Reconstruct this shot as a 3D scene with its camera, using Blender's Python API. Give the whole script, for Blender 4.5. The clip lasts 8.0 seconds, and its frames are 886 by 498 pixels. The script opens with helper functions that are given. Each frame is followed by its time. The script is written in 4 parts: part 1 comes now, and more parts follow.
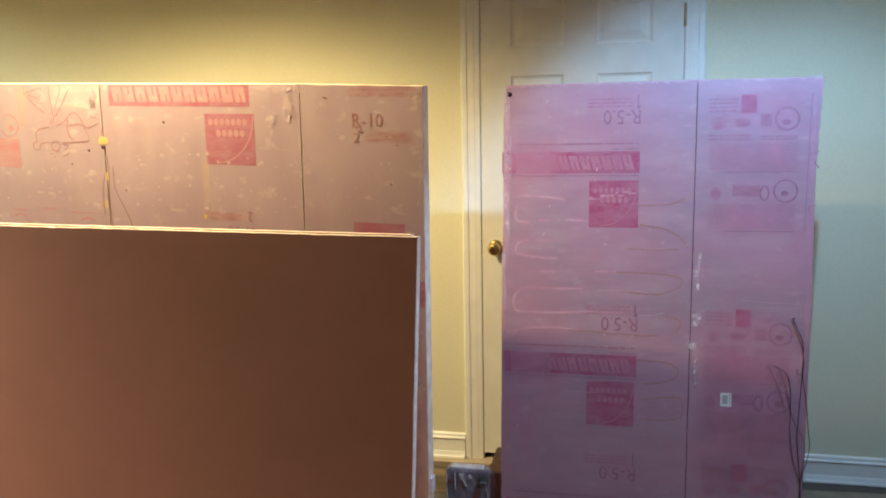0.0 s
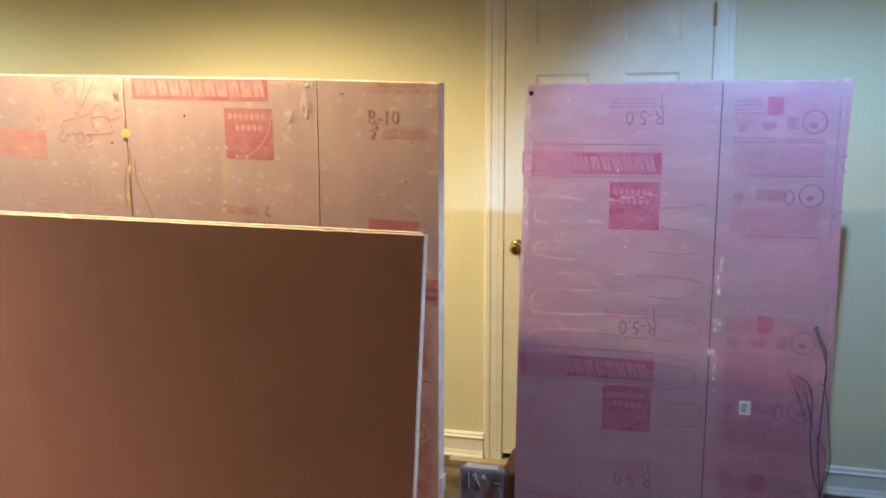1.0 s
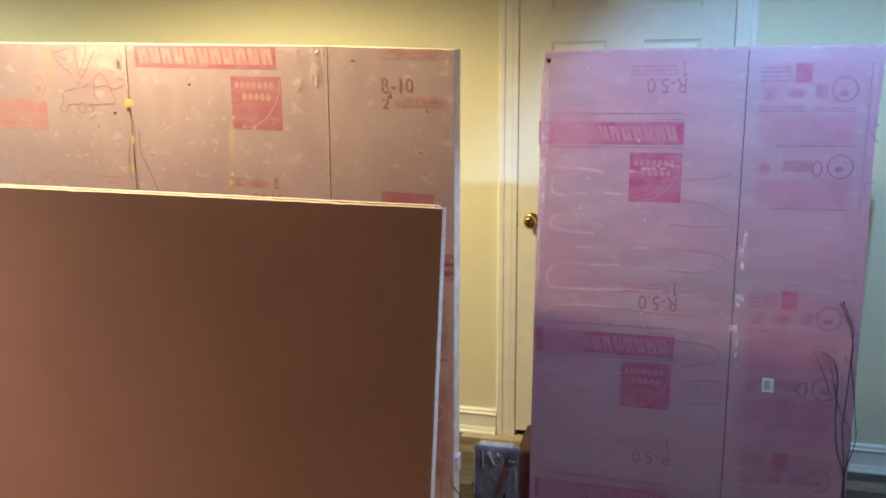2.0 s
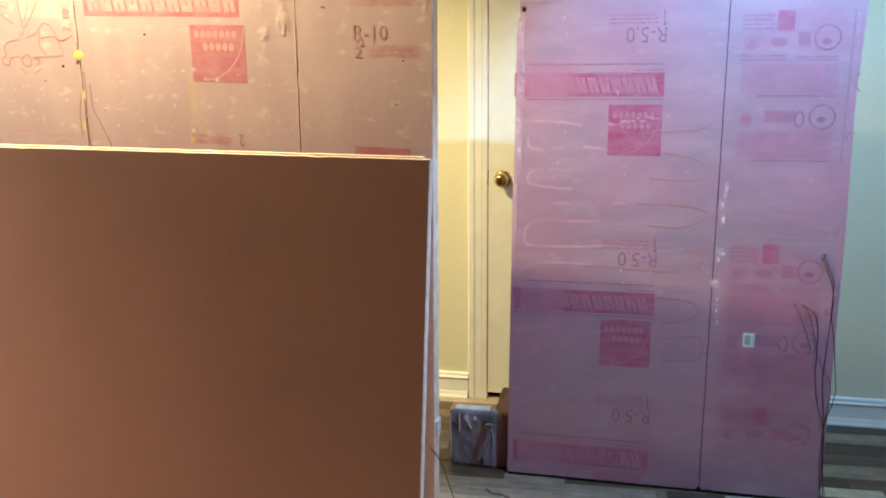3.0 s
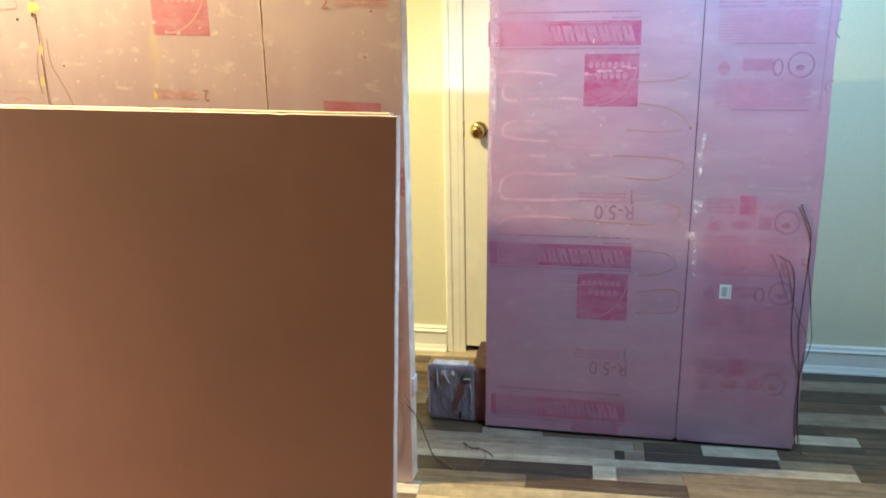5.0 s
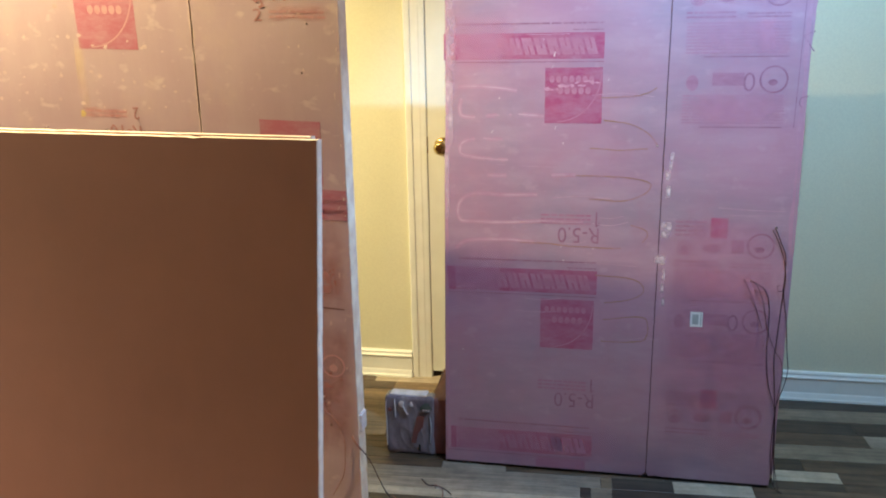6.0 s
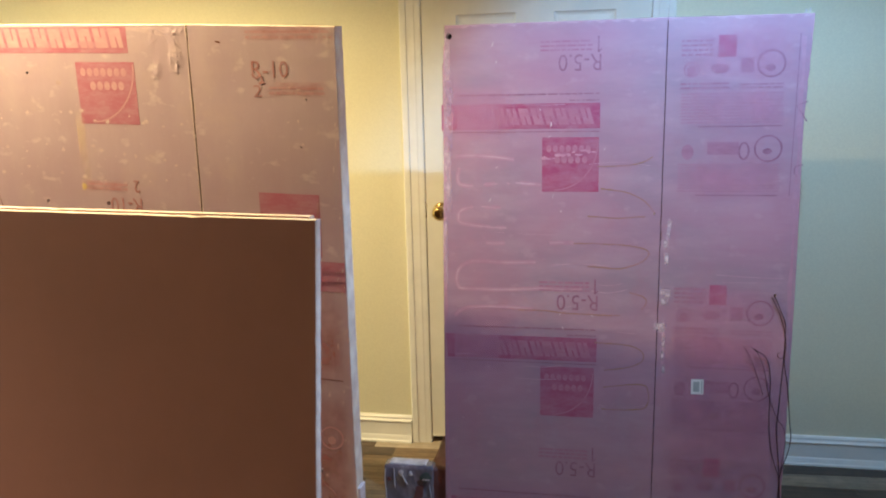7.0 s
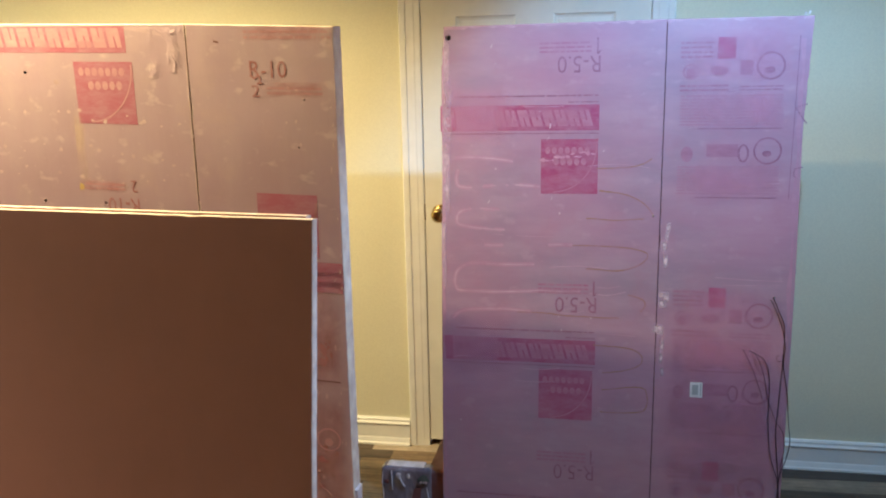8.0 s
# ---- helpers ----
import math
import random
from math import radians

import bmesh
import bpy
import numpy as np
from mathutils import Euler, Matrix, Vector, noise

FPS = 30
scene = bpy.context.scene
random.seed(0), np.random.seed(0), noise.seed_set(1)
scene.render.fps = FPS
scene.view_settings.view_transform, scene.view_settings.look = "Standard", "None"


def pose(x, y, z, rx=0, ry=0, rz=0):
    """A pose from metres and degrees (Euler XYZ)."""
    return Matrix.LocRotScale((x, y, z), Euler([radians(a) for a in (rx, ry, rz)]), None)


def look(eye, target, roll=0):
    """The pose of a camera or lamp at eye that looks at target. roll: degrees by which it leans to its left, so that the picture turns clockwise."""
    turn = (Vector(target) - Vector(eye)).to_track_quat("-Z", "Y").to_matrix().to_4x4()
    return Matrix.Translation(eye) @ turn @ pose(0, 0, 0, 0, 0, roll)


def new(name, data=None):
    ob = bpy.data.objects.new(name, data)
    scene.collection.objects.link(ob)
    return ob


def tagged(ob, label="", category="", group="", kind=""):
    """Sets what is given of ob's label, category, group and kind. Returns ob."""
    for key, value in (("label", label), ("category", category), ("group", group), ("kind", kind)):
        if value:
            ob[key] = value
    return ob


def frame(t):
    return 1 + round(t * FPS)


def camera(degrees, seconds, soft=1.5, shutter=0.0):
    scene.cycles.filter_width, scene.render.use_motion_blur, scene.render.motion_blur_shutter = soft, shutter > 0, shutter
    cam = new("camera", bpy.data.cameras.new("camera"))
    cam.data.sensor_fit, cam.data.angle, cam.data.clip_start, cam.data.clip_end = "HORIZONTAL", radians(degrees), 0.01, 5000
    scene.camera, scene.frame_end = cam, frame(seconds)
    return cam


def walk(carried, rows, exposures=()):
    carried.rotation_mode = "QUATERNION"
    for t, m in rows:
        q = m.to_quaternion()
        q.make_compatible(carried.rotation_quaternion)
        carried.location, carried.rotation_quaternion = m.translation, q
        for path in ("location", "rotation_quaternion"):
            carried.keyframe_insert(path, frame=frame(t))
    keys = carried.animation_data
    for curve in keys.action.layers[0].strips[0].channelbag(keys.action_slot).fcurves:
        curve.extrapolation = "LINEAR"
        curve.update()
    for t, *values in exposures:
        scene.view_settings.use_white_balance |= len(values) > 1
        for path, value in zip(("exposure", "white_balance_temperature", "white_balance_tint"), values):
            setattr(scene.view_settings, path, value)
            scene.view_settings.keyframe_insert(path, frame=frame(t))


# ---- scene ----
cam = camera(55.5, 8.0, soft=2.0)
PATH = [
    (0, (0.129, -0.052, 1.473), (-0.294, 1.882, 1.183), -1.0),
    (0.5, (0.145, -0.038, 1.469), (-0.285, 1.894, 1.18), -0.8),
    (1, (0.199, -0.02, 1.472), (-0.314, 1.891, 1.178), -0.1),
    (1.2, (0.217, -0.014, 1.468), (-0.339, 1.883, 1.163), 0.0),
    (2.3, (0.096, 0.081, 1.456), (-0.374, 1.986, 1.07), -0.4),
    (2.5, (0.067, 0.096, 1.443), (-0.362, 2.006, 1.037), -0.5),
    (3, (0.039, 0.127, 1.417), (-0.36, 2.038, 0.981), -0.5),
    (3.5, (0.033, 0.146, 1.398), (-0.347, 2.04, 0.879), -0.8),
    (4, (0.028, 0.151, 1.393), (-0.34, 2.036, 0.837), -1.0),
    (4.2, (0.032, 0.149, 1.395), (-0.338, 2.032, 0.834), -0.9),
    (5.3, (0.08, 0.222, 1.437), (-0.272, 2.111, 0.885), -1.1),
    (5.5, (0.102, 0.265, 1.436), (-0.249, 2.156, 0.887), -1.1),
    (6, (0.161, 0.366, 1.437), (-0.192, 2.259, 0.897), -1.1),
    (6.5, (0.159, 0.384, 1.47), (-0.2, 2.298, 1.014), -1.5),
    (7, (0.163, 0.375, 1.487), (-0.192, 2.298, 1.065), -1.4),
    (7.5, (0.167, 0.373, 1.483), (-0.19, 2.298, 1.074), -1.3),
    (8, (0.168, 0.381, 1.478), (-0.188, 2.305, 1.066), -1.2),
]
EXPOSURES = [(0, -0.43, 6180, 9), (1, -0.43, 6180, 10), (2.5, -0.45, 5730, 4), (3.0, -0.10, 5900, 4), (3.5, 0.26, 5950, 0), (4, 0.37, 5980, -3), (5.5, 0.04, 5980, 1), (6, -0.10, 6080, 5),
             (6.5, -0.36, 6130, 9), (7, -0.42, 6150, 11), (8, -0.42, 6150, 12)]
walk(cam, [(t, look(eye, target, roll)) for t, eye, target, roll in PATH], EXPOSURES)
# ---- world and large lights ----
world = bpy.data.worlds.new("world")
scene.world = world
world.use_nodes = True
world.node_tree.nodes["Background"].inputs[0].default_value = (0.02, 0.02, 0.022, 1)
world.node_tree.nodes["Background"].inputs[1].default_value = 0.1

CEILING = 2.31
WARM_LIGHT, COOL_LIGHT = (1.0, 0.735, 0.33), (0.43, 0.775, 1.17)
WARM = (-1.52, 2.062)
COOL = (0.58, 2.125)
# Unseen fill lamp, added to yellow and brighten the left wall and lower gap.
WHITE = (-3.45, 2.0)
WHITE_LIGHT = (0.98, 0.97, 0.66)
# Unseen fill lamp, added to brighten the board edges that face east.
EAST = (2.62, 2.1)
EAST_LIGHT = (1.0, 0.86, 0.80)
# Unseen fill lamp, added to light the plain boards more on their left.
REAR = (-2.7, 1.0)
REAR_LIGHT = (1.0, 0.72, 0.42)


def downlight_lamp(name, place, colour, watts, radius, up, blend=0.1, aim=(0, 0, -1), beam=172):
    """A recessed lamp at some height in its can; aim: the way that its lens is tilted."""
    data = bpy.data.lights.new(name, "SPOT")
    data.energy, data.color, data.shadow_soft_size = watts, colour, radius
    data.spot_size, data.spot_blend = radians(beam), blend
    lamp = new(name, data)
    eye = Vector((place[0], place[1], CEILING + up))
    lamp.matrix_world = look(eye, eye + Vector(aim))
    return lamp


downlight_lamp("warm_lamp", WARM, WARM_LIGHT, 276, 0.027, 0.0358, 0.42)
downlight_lamp("cool_lamp", COOL, COOL_LIGHT, 115, 0.02, 0.032, 0.2, (0.63, 0.21, -0.75))
downlight_lamp("west_fill_lamp", WHITE, WHITE_LIGHT, 185, 0.026, 0.034)
downlight_lamp("east_fill_lamp", EAST, EAST_LIGHT, 85, 0.02, 0.012, 1.0, (-3.1, 0.22, -0.95), 64)
downlight_lamp("rear_fill_lamp", REAR, REAR_LIGHT, 290, 0.026, 0.034, 1.0, beam=118)


# ---- materials ----
def material(name):
    m = bpy.data.materials.new(name)
    m.use_nodes = True
    return m, m.node_tree, m.node_tree.nodes["Principled BSDF"]


def node(tree, kind, **values):
    n = tree.nodes.new(kind)
    for key, value in values.items():
        n.inputs[key.replace("_", " ")].default_value = value
    return n


def coords(tree, scale=(1, 1, 1), space="Object"):
    tc = tree.nodes.new("ShaderNodeTexCoord")
    mp = tree.nodes.new("ShaderNodeMapping")
    mp.inputs["Scale"].default_value = scale
    tree.links.new(tc.outputs[space], mp.inputs["Vector"])
    return mp.outputs["Vector"]


def noise_of(tree, scale, stretch=(1, 1, 1), detail=4.0, rough=0.55, space="Object"):
    n = node(tree, "ShaderNodeTexNoise", Scale=scale, Detail=detail, Roughness=rough)
    tree.links.new(coords(tree, stretch, space), n.inputs["Vector"])
    return n.outputs["Fac"]


def ramp(tree, fac, stops):
    r = tree.nodes.new("ShaderNodeValToRGB")
    while len(r.color_ramp.elements) < len(stops):
        r.color_ramp.elements.new(0.5)
    for e, (at, c) in zip(r.color_ramp.elements, stops):
        e.position = at
        e.color = (c[0], c[1], c[2], 1) if isinstance(c, tuple) else (c, c, c, 1)
    tree.links.new(fac, r.inputs["Fac"])
    return r.outputs["Color"]


def mix(tree, fac, a, b, kind="MIX"):
    n = tree.nodes.new("ShaderNodeMix")
    n.data_type, n.blend_type = "RGBA", kind
    for socket, value in ((n.inputs[0], fac), (n.inputs[6], a), (n.inputs[7], b)):
        if isinstance(value, (int, float)):
            socket.default_value = value
        elif isinstance(value, tuple):
            socket.default_value = (*value[:3], 1)
        else:
            tree.links.new(value, socket)
    return n.outputs[2]


def bump(tree, bsdf, height, strength, distance=0.002):
    b = node(tree, "ShaderNodeBump", Strength=strength, Distance=distance)
    tree.links.new(height, b.inputs["Height"])
    tree.links.new(b.outputs["Normal"], bsdf.inputs["Normal"])


def simple(name, colour, rough=0.5, metal=0.0, vary=0.06, scale=30, relief=0.1):
    m, t, b = material(name)
    f = noise_of(t, scale)
    dark = tuple(c * (1 - vary * 2) for c in colour)
    light = tuple(min(1, c * (1 + vary)) for c in colour)
    t.links.new(ramp(t, f, [(0.3, dark), (0.7, light)]), b.inputs["Base Color"])
    b.inputs["Roughness"].default_value, b.inputs["Metallic"].default_value = rough, metal
    if relief:
        bump(t, b, noise_of(t, scale * 6), relief, 0.001)
    return m


def wall_paint(name, colour):
    m, t, b = material(name)
    big = ramp(t, noise_of(t, 1.3), [(0.3, tuple(c * 0.94 for c in colour)), (0.7, colour)])
    fine = ramp(t, noise_of(t, 160), [(0.3, 0.93), (0.7, 1.0)])
    t.links.new(mix(t, 1.0, big, fine, "MULTIPLY"), b.inputs["Base Color"])
    b.inputs["Roughness"].default_value = 0.75
    bump(t, b, noise_of(t, 220), 0.12, 0.001)
    return m


def foam(name, base, pale, stain, streak, rough, stain_amount=0.5, cloud=None, dabs=0.0, coat=0.0, shine=0.5, gloss=1.6, haze=0.45, streaky=0.45, dents=0.0):
    """Extruded foam under a worn clear film: broad clouds, fine streaks along the sheet, dabs and specks."""
    m, t, b = material(name)
    broad = ramp(t, noise_of(t, 1.9, (1, 1, 1.6), detail=5, rough=0.6), [(0.38, 0.0), (0.66, 1.0)])
    streaks = ramp(t, noise_of(t, 5.0, streak, detail=6, rough=0.65), [(0.42, 0.0), (0.75, 1.0)])
    specks = ramp(t, noise_of(t, 85, detail=2), [(0.68, 0.0), (0.74, 1.0)])
    c = mix(t, broad, base, cloud or tuple(0.9 * v for v in base))
    c = mix(t, mix(t, 1.0, streaks, (streaky, streaky, streaky), "MULTIPLY"), c, pale)
    blot = ramp(t, noise_of(t, 7, detail=6, rough=0.7), [(0.52, 0.0), (0.72, stain_amount)])
    c = mix(t, blot, c, stain)
    if dabs:
        spots = ramp(t, noise_of(t, 21, (0.8, 1, 1.3), detail=2.5), [(0.60, 0.0), (0.70, dabs)])
        c = mix(t, spots, c, pale)
    c = mix(t, mix(t, 1.0, specks, (0.3, 0.3, 0.3), "MULTIPLY"), c, pale)
    t.links.new(c, b.inputs["Base Color"])
    b.inputs["Coat Weight"].default_value, b.inputs["Coat Roughness"].default_value, b.inputs["Coat IOR"].default_value = coat, haze, gloss
    b.inputs["Specular IOR Level"].default_value = shine
    r = ramp(t, streaks, [(0.0, rough), (1.0, min(1, rough + 0.2))])
    t.links.new(r, b.inputs["Roughness"])
    relief = noise_of(t, 40, detail=6)
    if dents:
        relief = mix(t, dents, relief, noise_of(t, 11, (1, 1, 1.4), detail=5, rough=0.6))
    bump(t, b, relief, 0.25, 0.0015 + 0.004 * dents)
    return m


def soft(name, colour, strength, wear, scale=9.0, stretch=(1, 1, 1), coat=1.0):
    """A thin stain or smear that thins out towards the rim of its patch."""
    m, t, b = material(name)
    b.inputs["Base Color"].default_value = (*colour, 1)
    b.inputs["Roughness"].default_value = 0.42
    b.inputs["Coat Weight"].default_value, b.inputs["Coat Roughness"].default_value, b.inputs["Coat IOR"].default_value = coat, 0.45, 1.6
    tc = t.nodes.new("ShaderNodeTexCoord")
    split = t.nodes.new("ShaderNodeSeparateXYZ")
    t.links.new(tc.outputs["Generated"], split.inputs[0])
    rims = [ramp(t, split.outputs[k], [(0.0, 0.0), (0.26, 1.0), (0.74, 1.0), (1.0, 0.0)]) for k in (0, 2)]
    worn = ramp(t, noise_of(t, scale, stretch, detail=6, rough=0.62), [(wear - 0.16, 0.0), (wear + 0.2, strength)])
    t.links.new(mix(t, 1.0, mix(t, 1.0, rims[0], rims[1], "MULTIPLY"), worn, "MULTIPLY"), b.inputs["Alpha"])
    return m


def ink(name, colour, under, wear, coat=1.0):
    """Faded print: the foam shows through where the ink has worn."""
    m, t, b = material(name)
    f = ramp(t, noise_of(t, 14, (1, 1, 2.5), detail=7, rough=0.7), [(wear - 0.12, 0.15), (wear + 0.2, 1.0)])
    t.links.new(mix(t, f, under, colour), b.inputs["Base Color"])
    b.inputs["Roughness"].default_value = 0.42
    b.inputs["Coat Weight"].default_value, b.inputs["Coat Roughness"].default_value = coat, 0.45
    b.inputs["Coat IOR"].default_value = 1.6
    bump(t, b, noise_of(t, 40, detail=6), 0.2, 0.0015)
    return m


def plank_material(name, tone, dark):
    m, t, b = material(name)
    info = t.nodes.new("ShaderNodeObjectInfo")
    move = t.nodes.new("ShaderNodeVectorMath")
    move.operation = "ADD"
    many = t.nodes.new("ShaderNodeMath")
    many.operation, many.inputs[1].default_value = "MULTIPLY", 37.0
    t.links.new(info.outputs["Random"], many.inputs[0])
    t.links.new(coords(t, (2.2, 30, 30)), move.inputs[0])
    t.links.new(many.outputs[0], move.inputs[1])
    n = node(t, "ShaderNodeTexNoise", Scale=2.0, Detail=7.0, Roughness=0.62)
    t.links.new(move.outputs[0], n.inputs["Vector"])
    grain = ramp(t, n.outputs["Fac"], [(0.3, dark), (0.62, tone)])
    blot = ramp(t, noise_of(t, 13, detail=7, rough=0.7), [(0.33, 0.62), (0.68, 1.12)])
    each = ramp(t, info.outputs["Random"], [(0.0, 0.78), (1.0, 1.12)])
    c = mix(t, 1.0, mix(t, 1.0, grain, blot, "MULTIPLY"), each, "MULTIPLY")
    t.links.new(c, b.inputs["Base Color"])
    b.inputs["Roughness"].default_value = 0.42
    bump(t, b, n.outputs["Fac"], 0.25, 0.001)
    return m


def clear_wrap(name):
    m, t, b = material(name)
    f = noise_of(t, 11, (1, 1, 0.65), detail=5, rough=0.6)
    # Colour follows the bump: pale ridges and dark hollows paint in crease shading.
    t.links.new(ramp(t, f, [(0.32, (0.165, 0.135, 0.165)), (0.55, (0.28, 0.245, 0.30)), (0.78, (0.57, 0.54, 0.58))]), b.inputs["Base Color"])
    b.inputs["Roughness"].default_value = 0.16
    b.inputs["Coat Weight"].default_value = 0.8
    bump(t, b, f, 0.5, 0.01)
    return m


PINK = (0.44, 0.221, 0.337)
M_WALL = wall_paint("wall_paint", (0.83, 0.80, 0.615))
M_CEIL = wall_paint("ceiling_paint", (0.66, 0.65, 0.61))
M_TRIM = simple("trim_paint", (0.87, 0.87, 0.84), 0.35, vary=0.03, scale=12, relief=0.05)
M_DOOR = simple("door_paint", (0.80, 0.79, 0.73), 0.4, vary=0.03, scale=10, relief=0.06)
M_BRASS = simple("brass", (0.62, 0.44, 0.18), 0.2, 1.0, vary=0.1, scale=60, relief=0.05)
M_DULLBRASS = simple("dull_brass", (0.60, 0.46, 0.24), 0.45, 0.6, vary=0.1, scale=60, relief=0.05)
M_DARK = simple("dark_gap", (0.02, 0.017, 0.015), 0.9, relief=0)
M_SUB = simple("subfloor", (0.05, 0.042, 0.035), 0.9)
M_CAN = simple("can_metal", (0.7, 0.7, 0.68), 0.35, relief=0)
M_TALL = foam("old_pink_foam", (0.465, 0.338, 0.44), (0.71, 0.60, 0.62), (0.56, 0.43, 0.43), (2.4, 0.6, 0.5), 0.30, 0.4, (0.41, 0.29, 0.375), 0.45, 1.0, 1.0, 1.6, 0.45, 0.18, 0.5)
M_RIGHT = foam("violet_pink_foam", PINK, (0.545, 0.36, 0.47), (0.40, 0.178, 0.27), (0.8, 1.0, 3.2), 0.42, 0.5, (0.33, 0.228, 0.328), 0.3, 1.0, 0.8)
# Pink foam darkened towards brown: part of the face's shade is in the colour.
M_PLAIN = foam("shaded_pink_foam", (0.36, 0.185, 0.194), (0.405, 0.214, 0.212), (0.318, 0.162, 0.162), (3.0, 1.0, 1.2), 0.65, 0.3)
# Cut edge raised to near white, making up in colour for weak side light.
M_EDGE = simple("brightened_foam_edge", (0.98, 0.80, 0.76), 0.6, vary=0.1, scale=40, relief=0.4)
M_TALLEDGE = simple("film_wrapped_edge", (0.98, 0.79, 0.69), 0.5, vary=0.15, scale=18, relief=0.6)
M_INK = ink("magenta_ink", (0.385, 0.062, 0.175), PINK, 0.41)
M_INKSOFT = ink("faded_magenta_ink", (0.405, 0.14, 0.255), PINK, 0.48)
M_INKTEXT = ink("violet_text_ink", (0.28, 0.105, 0.195), PINK, 0.42)
M_SMALL = ink("small_print_ink", (0.345, 0.14, 0.24), PINK, 0.47)
M_FAINT = ink("worn_small_print_ink", (0.405, 0.185, 0.29), PINK, 0.52)
M_SCUFFSOFT = soft("whitish_scuff", (0.95, 0.78, 0.87), 0.78, 0.44, 60.0)
M_HAZE = soft("smeared_faint_ink", (0.80, 0.33, 0.53), 0.35, 0.5)
M_STAIN = soft("thin_magenta_stain", (0.78, 0.305, 0.495), 0.27, 0.42, 4.0, (1, 1, 1.5))
M_VEIL = soft("whitish_worn_film", (0.92, 0.70, 0.82), 0.7, 0.5, 40.0, (1, 1, 0.5))
M_TVEIL = soft("dark_red_smear", (0.62, 0.22, 0.25), 0.42, 0.5, 24.0, (1, 1, 2.0), 0.8)
M_TREDDISH = soft("darker_reddish_patch", (0.50, 0.20, 0.20), 0.55, 0.42, 14.0, (1, 1, 0.7), 0.6)
M_REVERSE = ink("unprinted_letters", (0.48, 0.225, 0.335), (0.42, 0.135, 0.24), 0.48)
M_TINK = ink("old_red_ink", (0.41, 0.125, 0.205), (0.48, 0.30, 0.39), 0.38, 0.8)
M_TINKSOFT = ink("old_faded_red_ink", (0.54, 0.22, 0.27), (0.54, 0.37, 0.43), 0.45, 0.8)
M_TINKFAINT = ink("nearly_gone_red_ink", (0.52, 0.29, 0.34), (0.52, 0.36, 0.42), 0.45, 0.8)
M_TTEXT = ink("old_brown_text_ink", (0.36, 0.13, 0.14), (0.50, 0.30, 0.35), 0.44, 0.8)
M_TREVERSE = ink("old_unprinted_letters", (0.56, 0.36, 0.41), (0.48, 0.21, 0.28), 0.46, 0.8)
M_YELLOW = ink("yellow_foam_glue", (0.64, 0.50, 0.15), (0.54, 0.41, 0.28), 0.46)
M_PALEYELLOW = ink("yellowed_stain", (0.55, 0.43, 0.34), (0.47, 0.34, 0.41), 0.58, 0.8)
M_GLUEVEIL = soft("yellowed_glue_run", (0.88, 0.68, 0.44), 0.42, 0.52, 16.0, (1, 1, 0.5), 0.8)
M_DAB = ink("pale_old_glue", (0.72, 0.60, 0.60), (0.48, 0.35, 0.42), 0.49, 0.8)
M_FILM = ink("torn_white_film", (0.62, 0.42, 0.53), (0.47, 0.14, 0.27), 0.50)
M_FLAKE = simple("torn_film_flake", (0.66, 0.54, 0.60), 0.4, vary=0.15, scale=60)
# Serves both whitish film and a painted patch of glare.
M_FILMGLARE = ink("whitish_film_and_glare", (0.66, 0.54, 0.58), (0.47, 0.34, 0.42), 0.53, 0.8)
M_GLUE = ink("dried_brown_adhesive", (0.35, 0.19, 0.11), PINK, 0.46)
M_GLUEHALO = ink("clear_adhesive_smear", (0.51, 0.29, 0.41), PINK, 0.48)
M_GLUEPALE = ink("dried_clear_adhesive", (0.62, 0.44, 0.55), PINK, 0.50)
M_SCUFF = simple("white_scuff", (0.80, 0.72, 0.76), 0.5, vary=0.12, scale=60, relief=0.5)
M_CRACK = simple("dark_crack", (0.20, 0.085, 0.065), 0.9, relief=0)
M_MARKER = simple("brown_marker", (0.46, 0.23, 0.26), 0.6, relief=0)
M_RIGHTEDGE = simple("pink_cut_edge", (0.60, 0.39, 0.48), 0.6, vary=0.12, scale=40, relief=0.4)
M_SEAM = simple("dark_seam", (0.115, 0.045, 0.07), 0.8, vary=0.2, scale=9, relief=0)
M_STICKER = simple("sticker_paper", (0.80, 0.80, 0.80), 0.5, vary=0.04)
M_STICKERINK = simple("sticker_grey", (0.40, 0.43, 0.44), 0.6, relief=0)
M_WIRE = simple("red_brown_wire", (0.05, 0.016, 0.024), 0.6, relief=0)
M_WIREPINK = simple("salmon_wire", (0.27, 0.12, 0.09), 0.4, relief=0)
M_WRAP = clear_wrap("clear_wrap")
# Pale colour that paints highlights on the wrap; also its flap and spots.
M_SHINE = simple("wrap_shine", (0.72, 0.68, 0.74), 0.12, vary=0.1, scale=40, relief=0)
M_TEAL = simple("dark_green_tape", (0.075, 0.10, 0.095), 0.3, vary=0.2, scale=30)
M_BROWN = simple("red_brown_carton", (0.20, 0.075, 0.072), 0.5, vary=0.15, scale=15)
TONES = {
    "cream": plank_material("cream_plank", (0.68, 0.56, 0.43), (0.50, 0.40, 0.29)),
    "grey": plank_material("grey_plank", (0.305, 0.236, 0.172), (0.165, 0.123, 0.088)),
    "dark": plank_material("dark_plank", (0.108, 0.074, 0.053), (0.043, 0.028, 0.02)),
    "brown": plank_material("brown_plank", (0.165, 0.105, 0.068), (0.055, 0.033, 0.021)),
    "straw": plank_material("straw_plank", (0.60, 0.45, 0.275), (0.43, 0.305, 0.17)),
    "pale": plank_material("worn_pale_plank", (0.425, 0.338, 0.265), (0.22, 0.168, 0.128)),
    "tan": plank_material("tan_plank", (0.36, 0.25, 0.155), (0.17, 0.11, 0.062)),
}


